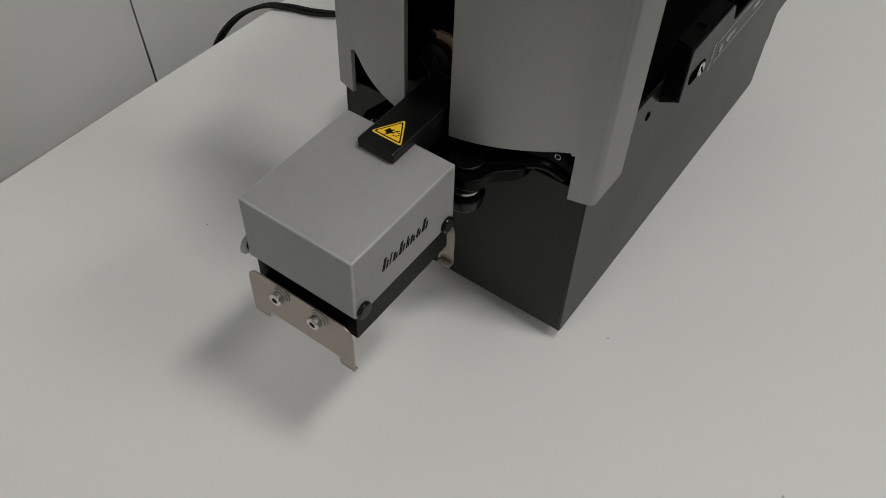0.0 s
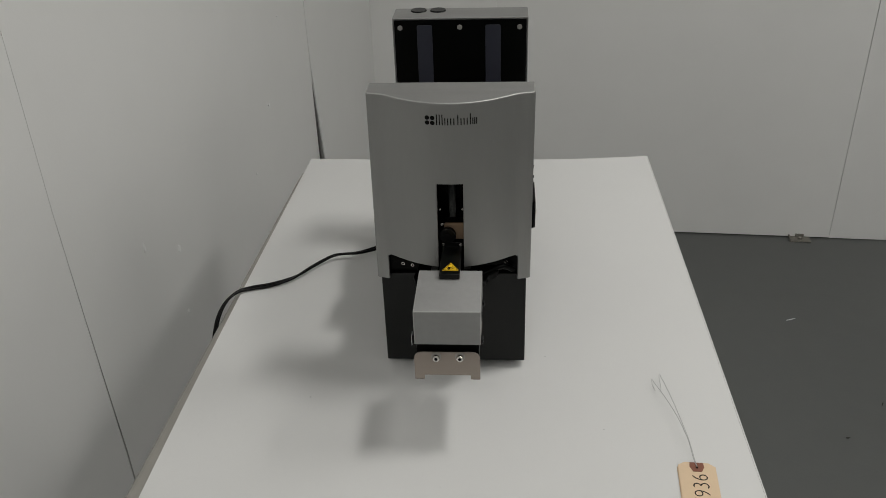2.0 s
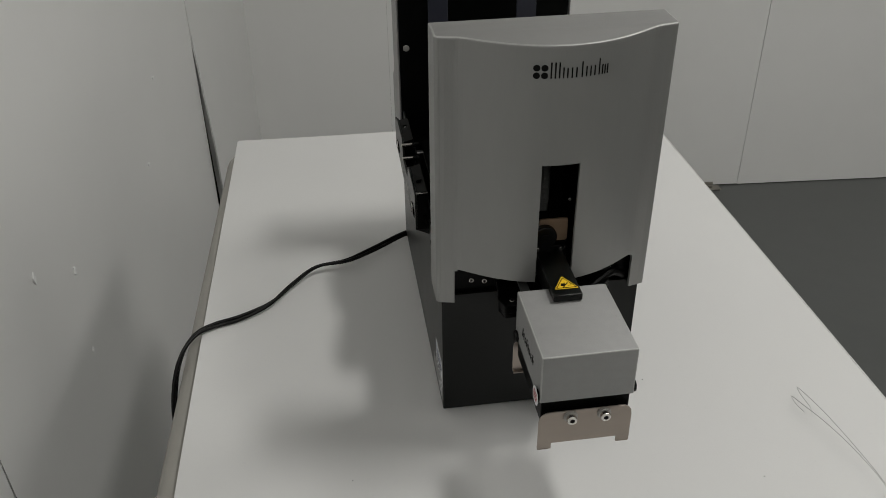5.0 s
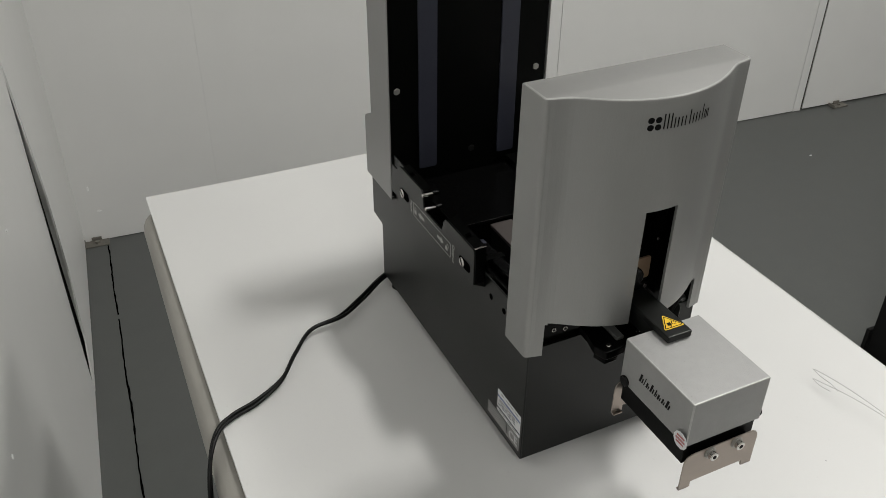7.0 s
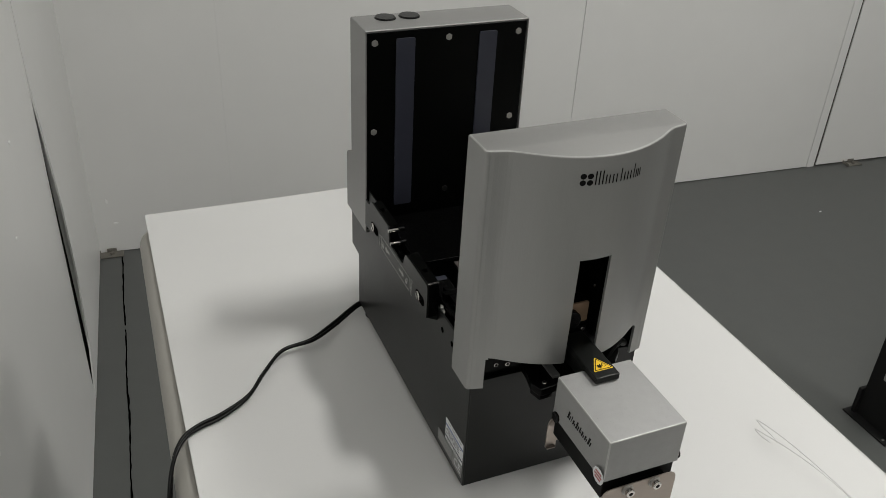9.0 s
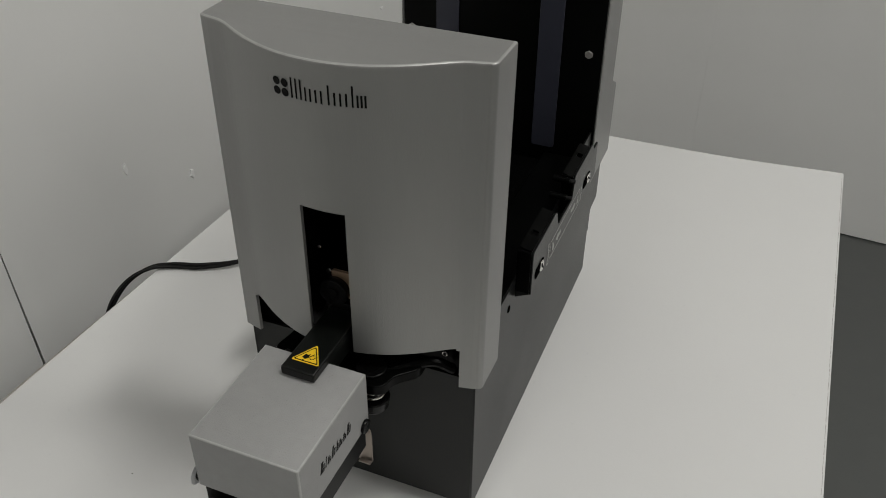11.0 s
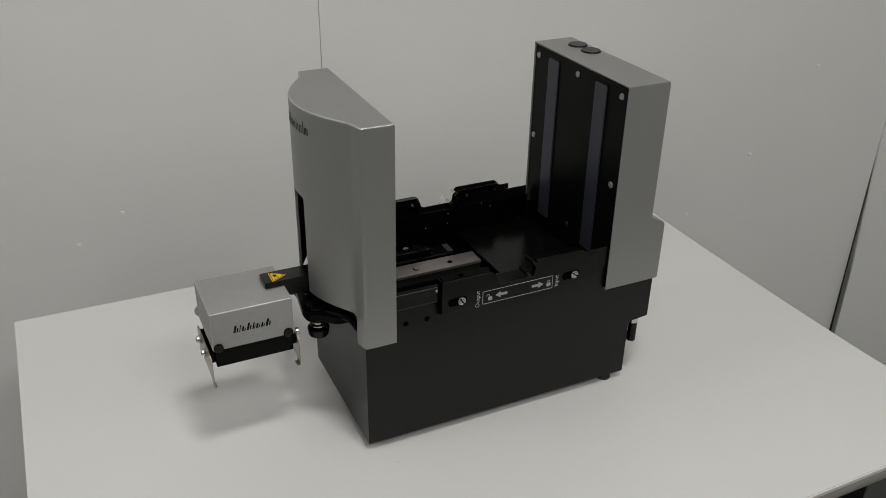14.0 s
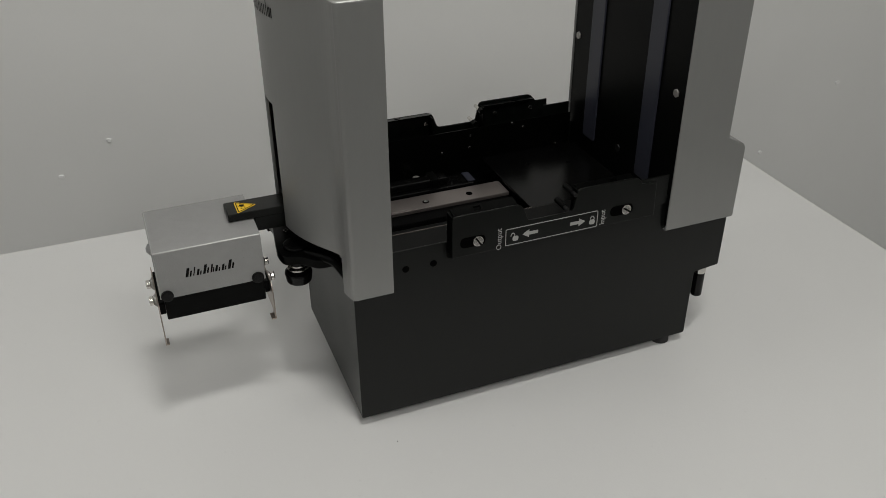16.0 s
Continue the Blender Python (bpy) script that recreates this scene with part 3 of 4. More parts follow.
    outer, inner = (rounded([(y0 + q, z0 + q), (y1 - q, z0 + q), (y1 - q, z1 - q), (y0 + q, z1 - q)], 0.0016 - q, 3) for q in (0.0, w))
    bm = bm_new()
    for k in range(len(outer)):
        n = (k + 1) % len(outer)
        slab(bm, [outer[k], outer[n], inner[n], inner[k]], "x", face, face + sx * 0.0003)
    part("print", bm, PRINT, br)
    for tail, head in ((0.1815, 0.1652), (0.2160, 0.2323)):
        d = 1 if head > tail else -1
        zc, n = 1.1055, head - d * 0.0070
        flat([(tail, zc - 0.0017), (n, zc - 0.0017), (n, zc - 0.0043), (head, zc), (n, zc + 0.0043), (n, zc + 0.0017), (tail, zc + 0.0017)])
    for cy, opened in ((0.1580, True), (0.2400, False)):
        flat(rounded([(cy - 0.0030, 1.1003), (cy + 0.0030, 1.1003), (cy + 0.0030, 1.1056), (cy - 0.0030, 1.1056)], 0.0022, 3))
        off = 0.0028 if opened else 0.0
        arc = [(cy - off + 0.0024 * math.cos(a), 1.1060 + 0.0036 * math.sin(a)) for a in (k * math.pi / 8 for k in range(9))]
        arc += [(cy - off + 0.0016 * math.cos(a), 1.1060 + 0.0027 * math.sin(a)) for a in (k * math.pi / 8 for k in range(8, -1, -1))]
        flat(arc)
    for word, cy in (("Output", 0.1412), ("Input", 0.2515)):
        turn = pose(face + sx * 0.0002, cy, 1.1055, 90, 0, 90 * sx) @ Matrix.Rotation(radians(90 * sx), 4, "Z")
        lettering(word, 0.0078, PRINT, br, turn, "white printed word")
    if sx < 0:
        bm = bm_new()
        box(bm, -0.1160, -0.1032, 0.0940, 0.0966, 1.1386, 1.1396, 0.0003)
        part("bare_edge", bm, CHROME, br, "bright bare metal edge")
    # latch pins inside
    for py, pz in ((0.2190, 1.1365), (0.2110, 1.1230)):
        bm = bm_new()
        rod(bm, (sx * (0.1050 if sx > 0 else 0.1020), py, pz), 0.0029, 0.016 if sx > 0 else 0.007, "x", 14)
        pin = part("latch_pin", bm, BLACK_SATIN, br)
        bm = bm_new()
        rod(bm, (sx * (0.1155 if sx > 0 else 0.1120), py, pz), 0.0021, 0.006 if sx > 0 else 0.013, "x", 12, bevel=0.0005)
        part("pin_tip", bm, STEEL_DARK if sx > 0 else CHROME, pin)
    for py in (0.100, 0.150, 0.236, 0.282):
        screw(SMALL, br, (sx * 0.1150, py + 0.006, 1.1255), "-x" if sx > 0 else "x")
    return br


for sx in (1, -1):
    latch_bracket(sx)
for at in ((0.067, 0.113, 1.0942), (-0.088, 0.07, 1.0606)):
    screw(SCREW, machine, at, "z", slot="hex")

# linear rail, toothed rack, slide and plate deck in the trough
bm = bm_new()
box(bm, -0.0340, -0.0055, 0.036, 0.2110, 1.0772, 1.0815, 0.0008)
rail = part("linear_rail", bm, RAIL, machine, "ground steel guide rail")
bm = bm_new()
box(bm, -0.0325, -0.0070, 0.036, 0.2100, 1.0442, 1.0771, 0.0006)
part("rail_flank", bm, STEEL_DARK, rail, "dark flank of the rail")
for hy in (0.070, 0.119, 0.169):
    bm = bm_new()
    rod(bm, (-0.0180, hy, 1.0816), 0.0036, 0.0006, "z", 16)
    part("rail_hole", bm, DARK, rail)
screw(SMALL, rail, (-0.0180, 0.119, 1.0816), "z")
bm = bm_new()
box(bm, -0.0068, 0.0100, 0.036, 0.2080, 1.0442, 1.0640)
n = 74
for i in range(n):
    y = 0.038 + i * 0.00232
    slab(bm, [(y, 1.0640), (y + 0.0016, 1.0640), (y + 0.0011, 1.0668), (y + 0.0005, 1.0668)], "x", -0.0066, 0.0100)
part("toothed_rack", bm, PLASTIC, machine, "black toothed rack")
bm = bm_new()
box(bm, 0.0105, 0.018, 0.036, 0.210, 1.0442, 1.0640, 0.001)
box(bm, 0.0182, 0.050, 0.036, 0.210, 1.0442, 1.0758, 0.0015)
slide = part("slide_bar", bm, BLACK_SATIN, machine)
screw(SCREW, slide, (0.0290, 0.1615, 1.0760), "z", slot="hex")
bm = bm_new()
slab(bm, rounded([(-0.0835, 0.212), (0.051, 0.212), (0.083, 0.222), (0.083, 0.3325), (-0.0835, 0.3325)], [0.002, 0.006, 0.004, 0, 0], 3), "z", 1.0835, 1.0870, 0.0006)
deck = part("plate_deck", bm, DECK, machine, "smooth black plate deck")
for at in ((-0.0494, 0.2541), (-0.0365, 0.2988), (0.045, 0.262)):
    bm = bm_new()
    rod(bm, (at[0], at[1], 1.0871), 0.0021, 0.0006, "z", 12)
    part("deck_hole", bm, DARK, deck)
bm = bm_new()
rod(bm, (-0.084, 0.1325, 1.0690), 0.0042, 0.0170, "z", 18, bevel=0.0012)
post = part("stop_post", bm, ZINC, machine, "bright round stop post")
bm = bm_new()
rod(bm, (-0.084, 0.1325, 1.0690), 0.0066, 0.0040, "z", 18, bevel=0.0008)
part("cap", bm, ZINC, post)
bm = bm_new()
box(bm, -0.077, -0.050, 0.05, 0.19, 1.0442, 1.0760, 0.002)
box(bm, -0.070, -0.056, 0.075, 0.16, 1.0765, 1.0850, 0.002)
slider = part("side_carriage", bm, PLASTIC, machine)
for y in (0.1400, 0.1830):
    bm = bm_new()
    box(bm, -0.0745, -0.0535, y, y + 0.0085, 1.0762, 1.0776 if y > 0.16 else 1.0860, 0.0004)
    part("end_plate", bm, PANEL_BLACK if y < 0.16 else FELT, slider, "grey end plate")
for at in ((-0.063, 0.09, 1.0852),):
    screw(SMALL, machine, at, "z")

# small screw heads along the inner west wall
for y, z in ((0.2576, 1.1165), (0.2718, 1.1097), (0.2047, 1.1097), (0.2035, 1.0956), (0.3153, 1.0815), (0.1694, 1.0944)):
    screw(TINY, machine, (-0.0988, y, z), "x")

# rear tower
TZ = 1.3422
bm = bm_new()
prof = [(0.3355, 1.0665), (0.4190, 1.0665), (0.4190, 1.1500), (0.3965, 1.1610), (0.3965, TZ), (0.3355, TZ)]
prof_r = rounded(prof, [0, 0.003, 0.006, 0.002, 0.004, 0.0015], 4)
outer = [(p, q) for p, q in prof_r]
slab(bm, outer, "x", -0.1088, 0.1088, 0.0012)
# hollowed from the front: the front face sinks in behind a thin rim
front = [f for f in bm.faces if f.normal.y < -0.9 and f.calc_area() > 0.01]
bmesh.ops.inset_region(bm, faces=front, thickness=0.0016, depth=0.0)
bmesh.ops.translate(bm, verts=list({v for f in front for v in f.verts}), vec=(0, 0.0035, 0))
tower = part("tower_cover", bm, SILVER, machine, "silver-grey painted sheet metal tower cover")
bm = bm_new()
box(bm, -0.1060, 0.1060, 0.3372, 0.3388, 1.0700, TZ - 0.0040, 0.0005)
panel = part("guide_panel", bm, PANEL_BLACK, machine, "black front panel of the tower")
for x0, x1 in ((-0.0695, -0.0450), (0.0405, 0.0650)):
    bm = bm_new()
    slab(bm, rounded([(x0, 1.1020), (x1, 1.1020), (x1, 1.3300), (x0, 1.3300)], 0.003, 3), "y", 0.3350, 0.3372, 0.0006)
    part("guide_strip", bm, FELT, panel, "smoky translucent plastic guide strip")
for at in ((-0.0965, 1.3262), (-0.0005, 1.3265), (0.0950, 1.3262), (-0.0975, 1.2112), (0.0927, 1.2112), (0.004, 1.1155)):
    screw(HEX_HEAD if at[1] > 1.2 else HEX_DULL, panel, (at[0], 0.3372, at[1]), "-y")
for x in (-0.0690, -0.0375):
    bm = bm_new()
    rod(bm, (x, 0.3790, TZ + 0.0010), 0.0136, 0.0020, "z", 36, r2=0.0122)
    part("round_cap", bm, PLASTIC, tower, "glossy black round plug")

# front cover
CZ0, CZ1, EAR = 1.1058, 1.3398, 1.0655
CX = 0.1080
T = 0.0028
R = 0.0045
flat_xs = sorted({round(-0.100 + 0.004 * i, 4) for i in range(51)} | {-0.0177, 0.0172, -0.0905, 0.0905, -0.0880, 0.0880})
plan = [(-CX, 0.0395), (-CX, 0.022), (-CX, 0.010)]
plan += [(-CX + R - R * math.cos(a), R - R * math.sin(a)) for a in (k * math.pi / 12 for k in range(7))]
plan += [(x, bulge(x)) for x in flat_xs]
plan += [(CX - R + R * math.cos(a), R - R * math.sin(a)) for a in (k * math.pi / 12 for k in range(6, -1, -1))]
plan += [(CX, 0.010), (CX, 0.022), (CX, 0.0395)]
inner = []
for k, p in enumerate(plan):
    d = Vector(plan[min(k + 1, len(plan) - 1)]) - Vector(plan[max(k - 1, 0)])
    d.normalize()
    inner.append((p[0] - d.y * T, p[1] + d.x * T))
bm = bm_new()


def upright_strip(bm, k, z0, z1):
    """One upright strip of the sheet between two plan points, with its thickness."""
    vs = [bm.verts.new((*q[i], z)) for q in (plan, inner) for i in (k, k + 1) for z in (z0, z1)]
    f0, f1 = vs[:4], vs[4:]
    for f in ((f0[0], f0[2], f0[3], f0[1]), (f1[0], f1[1], f1[3], f1[2]), (f0[0], f1[0], f1[2], f0[2]), (f0[1], f0[3], f1[3], f1[1]), (f0[0], f0[1], f1[1], f1[0]), (f0[2], f1[2], f1[3], f0[3])):
        bm.faces.new(f)


RIM = CZ1 - 0.0030
for k in range(len(plan) - 1):
    mid = (plan[k][0] + plan[k + 1][0]) / 2
    if -0.0177 <= mid <= 0.0172:
        spans = [(1.2300, RIM)]
    elif abs(mid) > 0.0905:
        spans = [(EAR, CZ0 - 0.0020), (CZ0 - 0.0020, CZ0), (CZ0, 1.2300), (1.2300, RIM)]
    elif abs(mid) > 0.0880:
        spans = [(CZ0 - 0.0020, CZ0), (CZ0, 1.2300), (1.2300, RIM)]
    else:
        spans = [(CZ0, 1.2300), (1.2300, RIM)]
    for z0, z1 in spans:
        upright_strip(bm, k, z0, z1)
bmesh.ops.remove_doubles(bm, verts=bm.verts, dist=0.00005)
# the walls between welded strips go
doomed = [f for f in bm.faces if any(g is not f and set(g.verts) == set(f.verts) for v in f.verts for g in v.link_faces)]
bmesh.ops.delete(bm, geom=doomed, context="FACES_ONLY")
slab(bm, plan, "z", RIM + 0.00002, CZ1)
lid = [e for e in bm.edges if all(abs(v.co.z - CZ1) < 1e-6 for v in e.verts)]
bmesh.ops.bevel(bm, geom=lid, offset=0.0018, segments=3, profile=0.5, affect="EDGES")
for v in bm.verts:          # it sits a hair askew on the base
    v.co.x += 0.0020 * (v.co.z - EAR) / (CZ1 - EAR)
# The rim's bevel takes the lighter silver, a painted highlight along the edge.
for f in bm.faces:
    if f.calc_center_median().z > RIM + 0.0010 and 0.35 < f.normal.z < 0.97 and f.normal.y < 0.3:
        f.material_index = 1
cover = part("front_cover", bm, SILVER, machine, "silver-grey metallic cover with a bulging front", angle=20)
cover.data.materials.append(WORN_GLINT)

# wordmark: four dots and plain blocks that follow the face
def face_block(bm, x0, x1, z0, z1):
    steps = max(1, int((x1 - x0) / 0.002))
    for i in range(steps):
        a, b = x0 + (x1 - x0) * i / steps, x0 + (x1 - x0) * (i + 1) / steps
        v = [bm.verts.new((x, bulge(x - 0.0018) - 0.00025, z)) for x, z in ((a, z0), (b, z0), (b, z1), (a, z1))]
        bm.faces.new(v)


for i in range(2):
    for j in range(2):
        bm = bm_new()
        cx, cz = -0.0252 + 0.0066 * i, 1.3138 + 0.0066 * j
        ring = [bm.verts.new((cx + 0.0029 * math.cos(k * math.pi / 8), bulge(cx - 0.0018 + 0.0029 * math.cos(k * math.pi / 8)) - 0.0003, cz + 0.0029 * math.sin(k * math.pi / 8))) for k in range(16)]
        bm.faces.new(ring)
        part("logo_dot", bm, INK, cover)
ZB, SW = 1.3113, 0.0013
for x0, x1, z1 in ((-0.0138, -0.0056, 1.3253), (-0.0034, -0.0022, 1.3208), (0.0000, 0.0090, 1.3203), (0.0126, 0.0139, 1.3248), (0.0165, 0.0253, 1.3203), (0.0280, 0.0292, 1.3258), (0.0310, 0.0370, 1.3198)):
    bm = bm_new()
    if x1 - x0 < 0.003:
        face_block(bm, x0, x1, ZB, z1)
    else:
        face_block(bm, x0, x0 + SW, ZB, z1)
        face_block(bm, x1 - SW, x1, ZB, z1)
        mid = (x0 + x1) / 2
        face_block(bm, mid - SW / 2, mid + SW / 2, ZB, z1)
    part("wordmark_block", bm, INK, cover)

# lift mechanism behind the cover's slot
bm = bm_new()
box(bm, -0.0900, 0.0900, 0.0104, 0.030, 1.0500, 1.1180, 0.0015)
box(bm, -0.1040, 0.1040, 0.0305, 0.0345, 1.1060, 1.3330)
box(bm, -0.0300, -0.0215, -0.020, 0.030, 1.1185, 1.3300)
box(bm, 0.0235, 0.0320, -0.020, 0.030, 1.1185, 1.3300)
part("lift_frame", bm, BLACK_SATIN, machine, "black frame of the lift")
bm = bm_new()
rod(bm, (0.0005, 0.014, 1.200), 0.0042, 0.24, "z", 16)
for i in range(70):
    rod(bm, (0.0005, 0.014, 1.165 + i * 0.0022), 0.0050, 0.0010, "z", 12)
part("lead_screw", bm, STEEL_GREY, machine, "dark threaded lead screw")
bm = bm_new()
box(bm, -0.0150, 0.0180, -0.012, 0.004, 1.1000, 1.1605, 0.0015)
carriage = part("carriage", bm, BLACK_SATIN, machine)
bm = bm_new()
slab(bm, rounded([(-0.0095, 1.1365), (0.0178, 1.1365), (0.0178, 1.1605), (-0.0095, 1.1605)], 0.002, 2), "y", -0.0145, -0.0121)
part("tan_plate", bm, BRASS, carriage, "tan anodised plate")
bm = bm_new()
rod(bm, (-0.0055, -0.0185, 1.1445), 0.0118, 0.007, "y", 30, bevel=0.0012)
rod(bm, (-0.0055, -0.0225, 1.1445), 0.0046, 0.002, "y", 18, bevel=0.0005)
part("roller", bm, PLASTIC, carriage)
bm = bm_new()
box(bm, -0.0145, 0.0178, -0.0165, -0.0125, 1.1010, 1.1320, 0.001)
part("clamp_plate", bm, PLASTIC, carriage)
for at in ((-0.0124, -0.0124, 1.1575), (-0.0120, -0.0168, 1.1290), (0.0125, -0.0168, 1.1285)):
    screw(SMALL, carriage, at, "-y")
for x in (-0.0140, 0.0160):
    screw(TINY, machine, (x, -0.0205, 1.1850), "-y")
for x, z in ((-0.0715, 1.0835), (-0.0580, 1.0812), (0.0745, 1.0865)):
    screw(SMALL, machine, (x, 0.0082, z), "-y", slot="hex")

# arm, cross yoke and guide rollers under the cover
ARM_Z = 1.1256
bm = bm_new()
box(bm, -0.0130, 0.0138, -0.0895, 0.010, 1.1182, ARM_Z, 0.0011)
box(bm, -0.0122, 0.0130, -0.0652, 0.010, 1.1030, 1.1181, 0.0008)
arm = part("arm", bm, BLACK, machine, "black arm with a yellow warning sticker")
YOKE_Z = 1.0885
bm = bm_new()
slab(bm, rounded([(-0.0480, -0.002), (-0.0490, -0.0185), (-0.0527, -0.0348), (-0.0481, -0.0488), (-0.0330, -0.0480), (-0.0170, -0.0450), (0.0300, -0.0510), (0.0460, -0.0480), (0.0490, -0.0330), (0.0640, -0.0190), (0.0640, -0.002)],
                 [0, 0.004, 0.002, 0.002, 0.004, 0.006, 0.008, 0.010, 0.006, 0.006, 0], 4), "z", YOKE_Z - 0.0095, YOKE_Z, 0.0009)
yoke = part("yoke", bm, BLACK_SATIN, arm)
bm = bm_new()
slab(bm, rounded([(-0.0522, -0.0345), (-0.0478, -0.0484), (-0.0330, -0.0476), (-0.0340, -0.0330)], 0.0012, 2), "z", 1.0735, YOKE_Z - 0.0096, 0.0008)
part("yoke_block", bm, BLACK_SATIN, arm)
for bx, by0, by1 in ((-0.0245, -0.0380, -0.0060), (0.0205, -0.0160, -0.0040)):
    bm = bm_new()
    box(bm, bx - 0.0045, bx + 0.0045, by0, by1, YOKE_Z + 0.0001, YOKE_Z + 0.0040, 0.0010)
    part("clamp_bar", bm, STEEL_GREY, yoke, "dark grey clamp bar")
rx, ry = 0.0295, -0.0322
bm = bm_new()
rod(bm, (rx, ry, YOKE_Z + 0.0016), 0.0125, 0.0032, "z", 30, bevel=0.0010)
boss = part("roller_boss", bm, PLASTIC, yoke)
bm = bm_new()
rod(bm, (rx, ry, YOKE_Z + 0.0033), 0.0064, 0.0006, "z", 24)
part("boss_recess", bm, DARK, boss, "dark hollow in the boss")
bm = bm_new()
rod(bm, (rx, ry, 1.0555), 0.0122, 0.0120, "z", 28, r2=0.0138, bevel=0.0020)
rod(bm, (rx, ry, 1.0690), 0.0084, 0.0200, "z", 24)
roll = part("guide_roller", bm, PLASTIC, arm, "black flanged guide roller")
for z, r in ((1.0650, 0.0104), (1.0690, 0.0090), (1.0755, 0.0112)):
    bm = bm_new()
    rod(bm, (rx, ry, z), r, 0.0022, "z", 30, bevel=0.0007)
    part("roller_ring", bm, CHROME, roll, "bright steel ring")
bm = bm_new()
tube(bm, curve_points([(0.036, -0.030, 1.0840), (0.052, -0.018, 1.0870), (0.070, -0.006, 1.0880), (0.084, 0.002, 1.0780)], 6), 0.0042, 10)
part("guide_bar", bm, BLACK_SATIN, arm)
for at in ((-0.0020, -0.0345, YOKE_Z), (-0.0400, -0.0405, YOKE_Z)):
    screw(SMALL, yoke, at, "z", slot="hex")


def triangle(cx, cy, r, z0, z1, mat, name, round_r):
    bm = bm_new()
    pts = [(cx + r * math.cos(a), cy + r * math.sin(a) * 0.97) for a in (radians(90), radians(210), radians(330))]
    slab(bm, rounded(pts, round_r, 4), "z", z0, z1)
    return part(name, bm, mat, sticker)


bm = bm_new()
ST = (0.0013, -0.0733)
slab(bm, rounded([(ST[0] + 0.0132 * math.cos(a), ST[1] + 0.0132 * math.sin(a)) for a in (radians(90), radians(210), radians(330))], 0.0022, 4), "z", ARM_Z, ARM_Z + 0.0003)
sticker = part("warning_sticker", bm, YELLOW, arm, "yellow triangular warning sticker")
triangle(*ST, 0.0116, ARM_Z + 0.0003, ARM_Z + 0.00038, INK, "black_border", 0.0016)
triangle(*ST, 0.0099, ARM_Z + 0.00038, ARM_Z + 0.00046, YELLOW, "yellow_field", 0.0012)
bm = bm_new()
PZ0, PZ1 = ARM_Z + 0.00046, ARM_Z + 0.00054
px, py = ST
slab(bm, [(px - 0.0046, py - 0.0020), (px - 0.0022, py - 0.0030), (px + 0.0004, py - 0.0012), (px - 0.0002, py + 0.0004), (px + 0.0004, py + 0.0026), (px - 0.0016, py + 0.0012), (px - 0.0034, py + 0.0020)], "z", PZ0, PZ1)
for k in range(7):
    cx, cy = px + 0.0030 + 0.0019 * math.cos(k * 0.9), py - 0.0004 + 0.0019 * math.sin(k * 0.9)
    slab(bm, [(cx - 0.0005, cy - 0.0004), (cx + 0.0005, cy - 0.0004), (cx + 0.0004, cy + 0.0005), (cx - 0.0004, cy + 0.0005)], "z", PZ0, PZ1)
slab(bm, [(px - 0.0034, py - 0.0050), (px - 0.0028, py - 0.0054), (px + 0.0034, py + 0.0030), (px + 0.0028, py + 0.0034)], "z", PZ0, PZ1)
part("pictogram", bm, INK, sticker)

# gripper head
GX0, GX1, GY0, GY1, GZ0, GZ1 = -0.0412, 0.0426, -0.1630, -0.0662, 1.0680, 1.1172
t = 0.0016
bm = bm_new()
rim = [(GX0, GY0), (GX1, GY0), (GX1, GY1), (GX0, GY1)]
hi = [bm.verts.new((x, y, GZ1)) for x, y in rim]
lo = [bm.verts.new((x, y, GZ0)) for x, y in rim]
roof = bm.faces.new(hi)
for a, b in ((0, 1), (1, 2), (3, 0)):
    bm.faces.new((lo[a], lo[b], hi[b], hi[a]))
bmesh.ops.recalc_face_normals(bm, faces=bm.faces)
folds = [e for e in bm.edges if len(e.link_faces) == 2]
bends = bmesh.ops.bevel(bm, geom=folds, offset=0.0013, segments=3, profile=0.5, affect="EDGES")["faces"]
# Bends get the lighter silver: worn edge and painted highlight in one.
for f in bends:
    f.material_index = 1
if roof.is_valid and roof.normal.z < 0:
    bmesh.ops.reverse_faces(bm, faces=bm.faces)
bmesh.ops.solidify(bm, geom=list(bm.faces), thickness=t)
shell = part("gripper_cover", bm, SILVER_FLECK, arm, "speckled silver sheet metal gripper cover")
shell.data.materials.append(WORN_GLINT)
bm = bm_new()
box(bm, GX0 + 0.0022, GX1 - 0.0022, GY0 + 0.0030, GY1 - 0.0015, 1.0432, 1.1080, 0.0010)
body = part("gripper_body", bm, PANEL_BLACK, arm, "black gripper block")
bm = bm_new()
rod(bm, (0, 0, 0), 0.0058, 0.0034, "x", 22, bevel=0.0011)
KNOB = mesh_of("knob", bm, PLASTIC, local=True)
for x in (GX0 - 0.0012, GX1 + 0.0012):
    for y in (-0.1565, -0.0735):
        piece("knob", KNOB, body, pose(x, y, 1.0715))


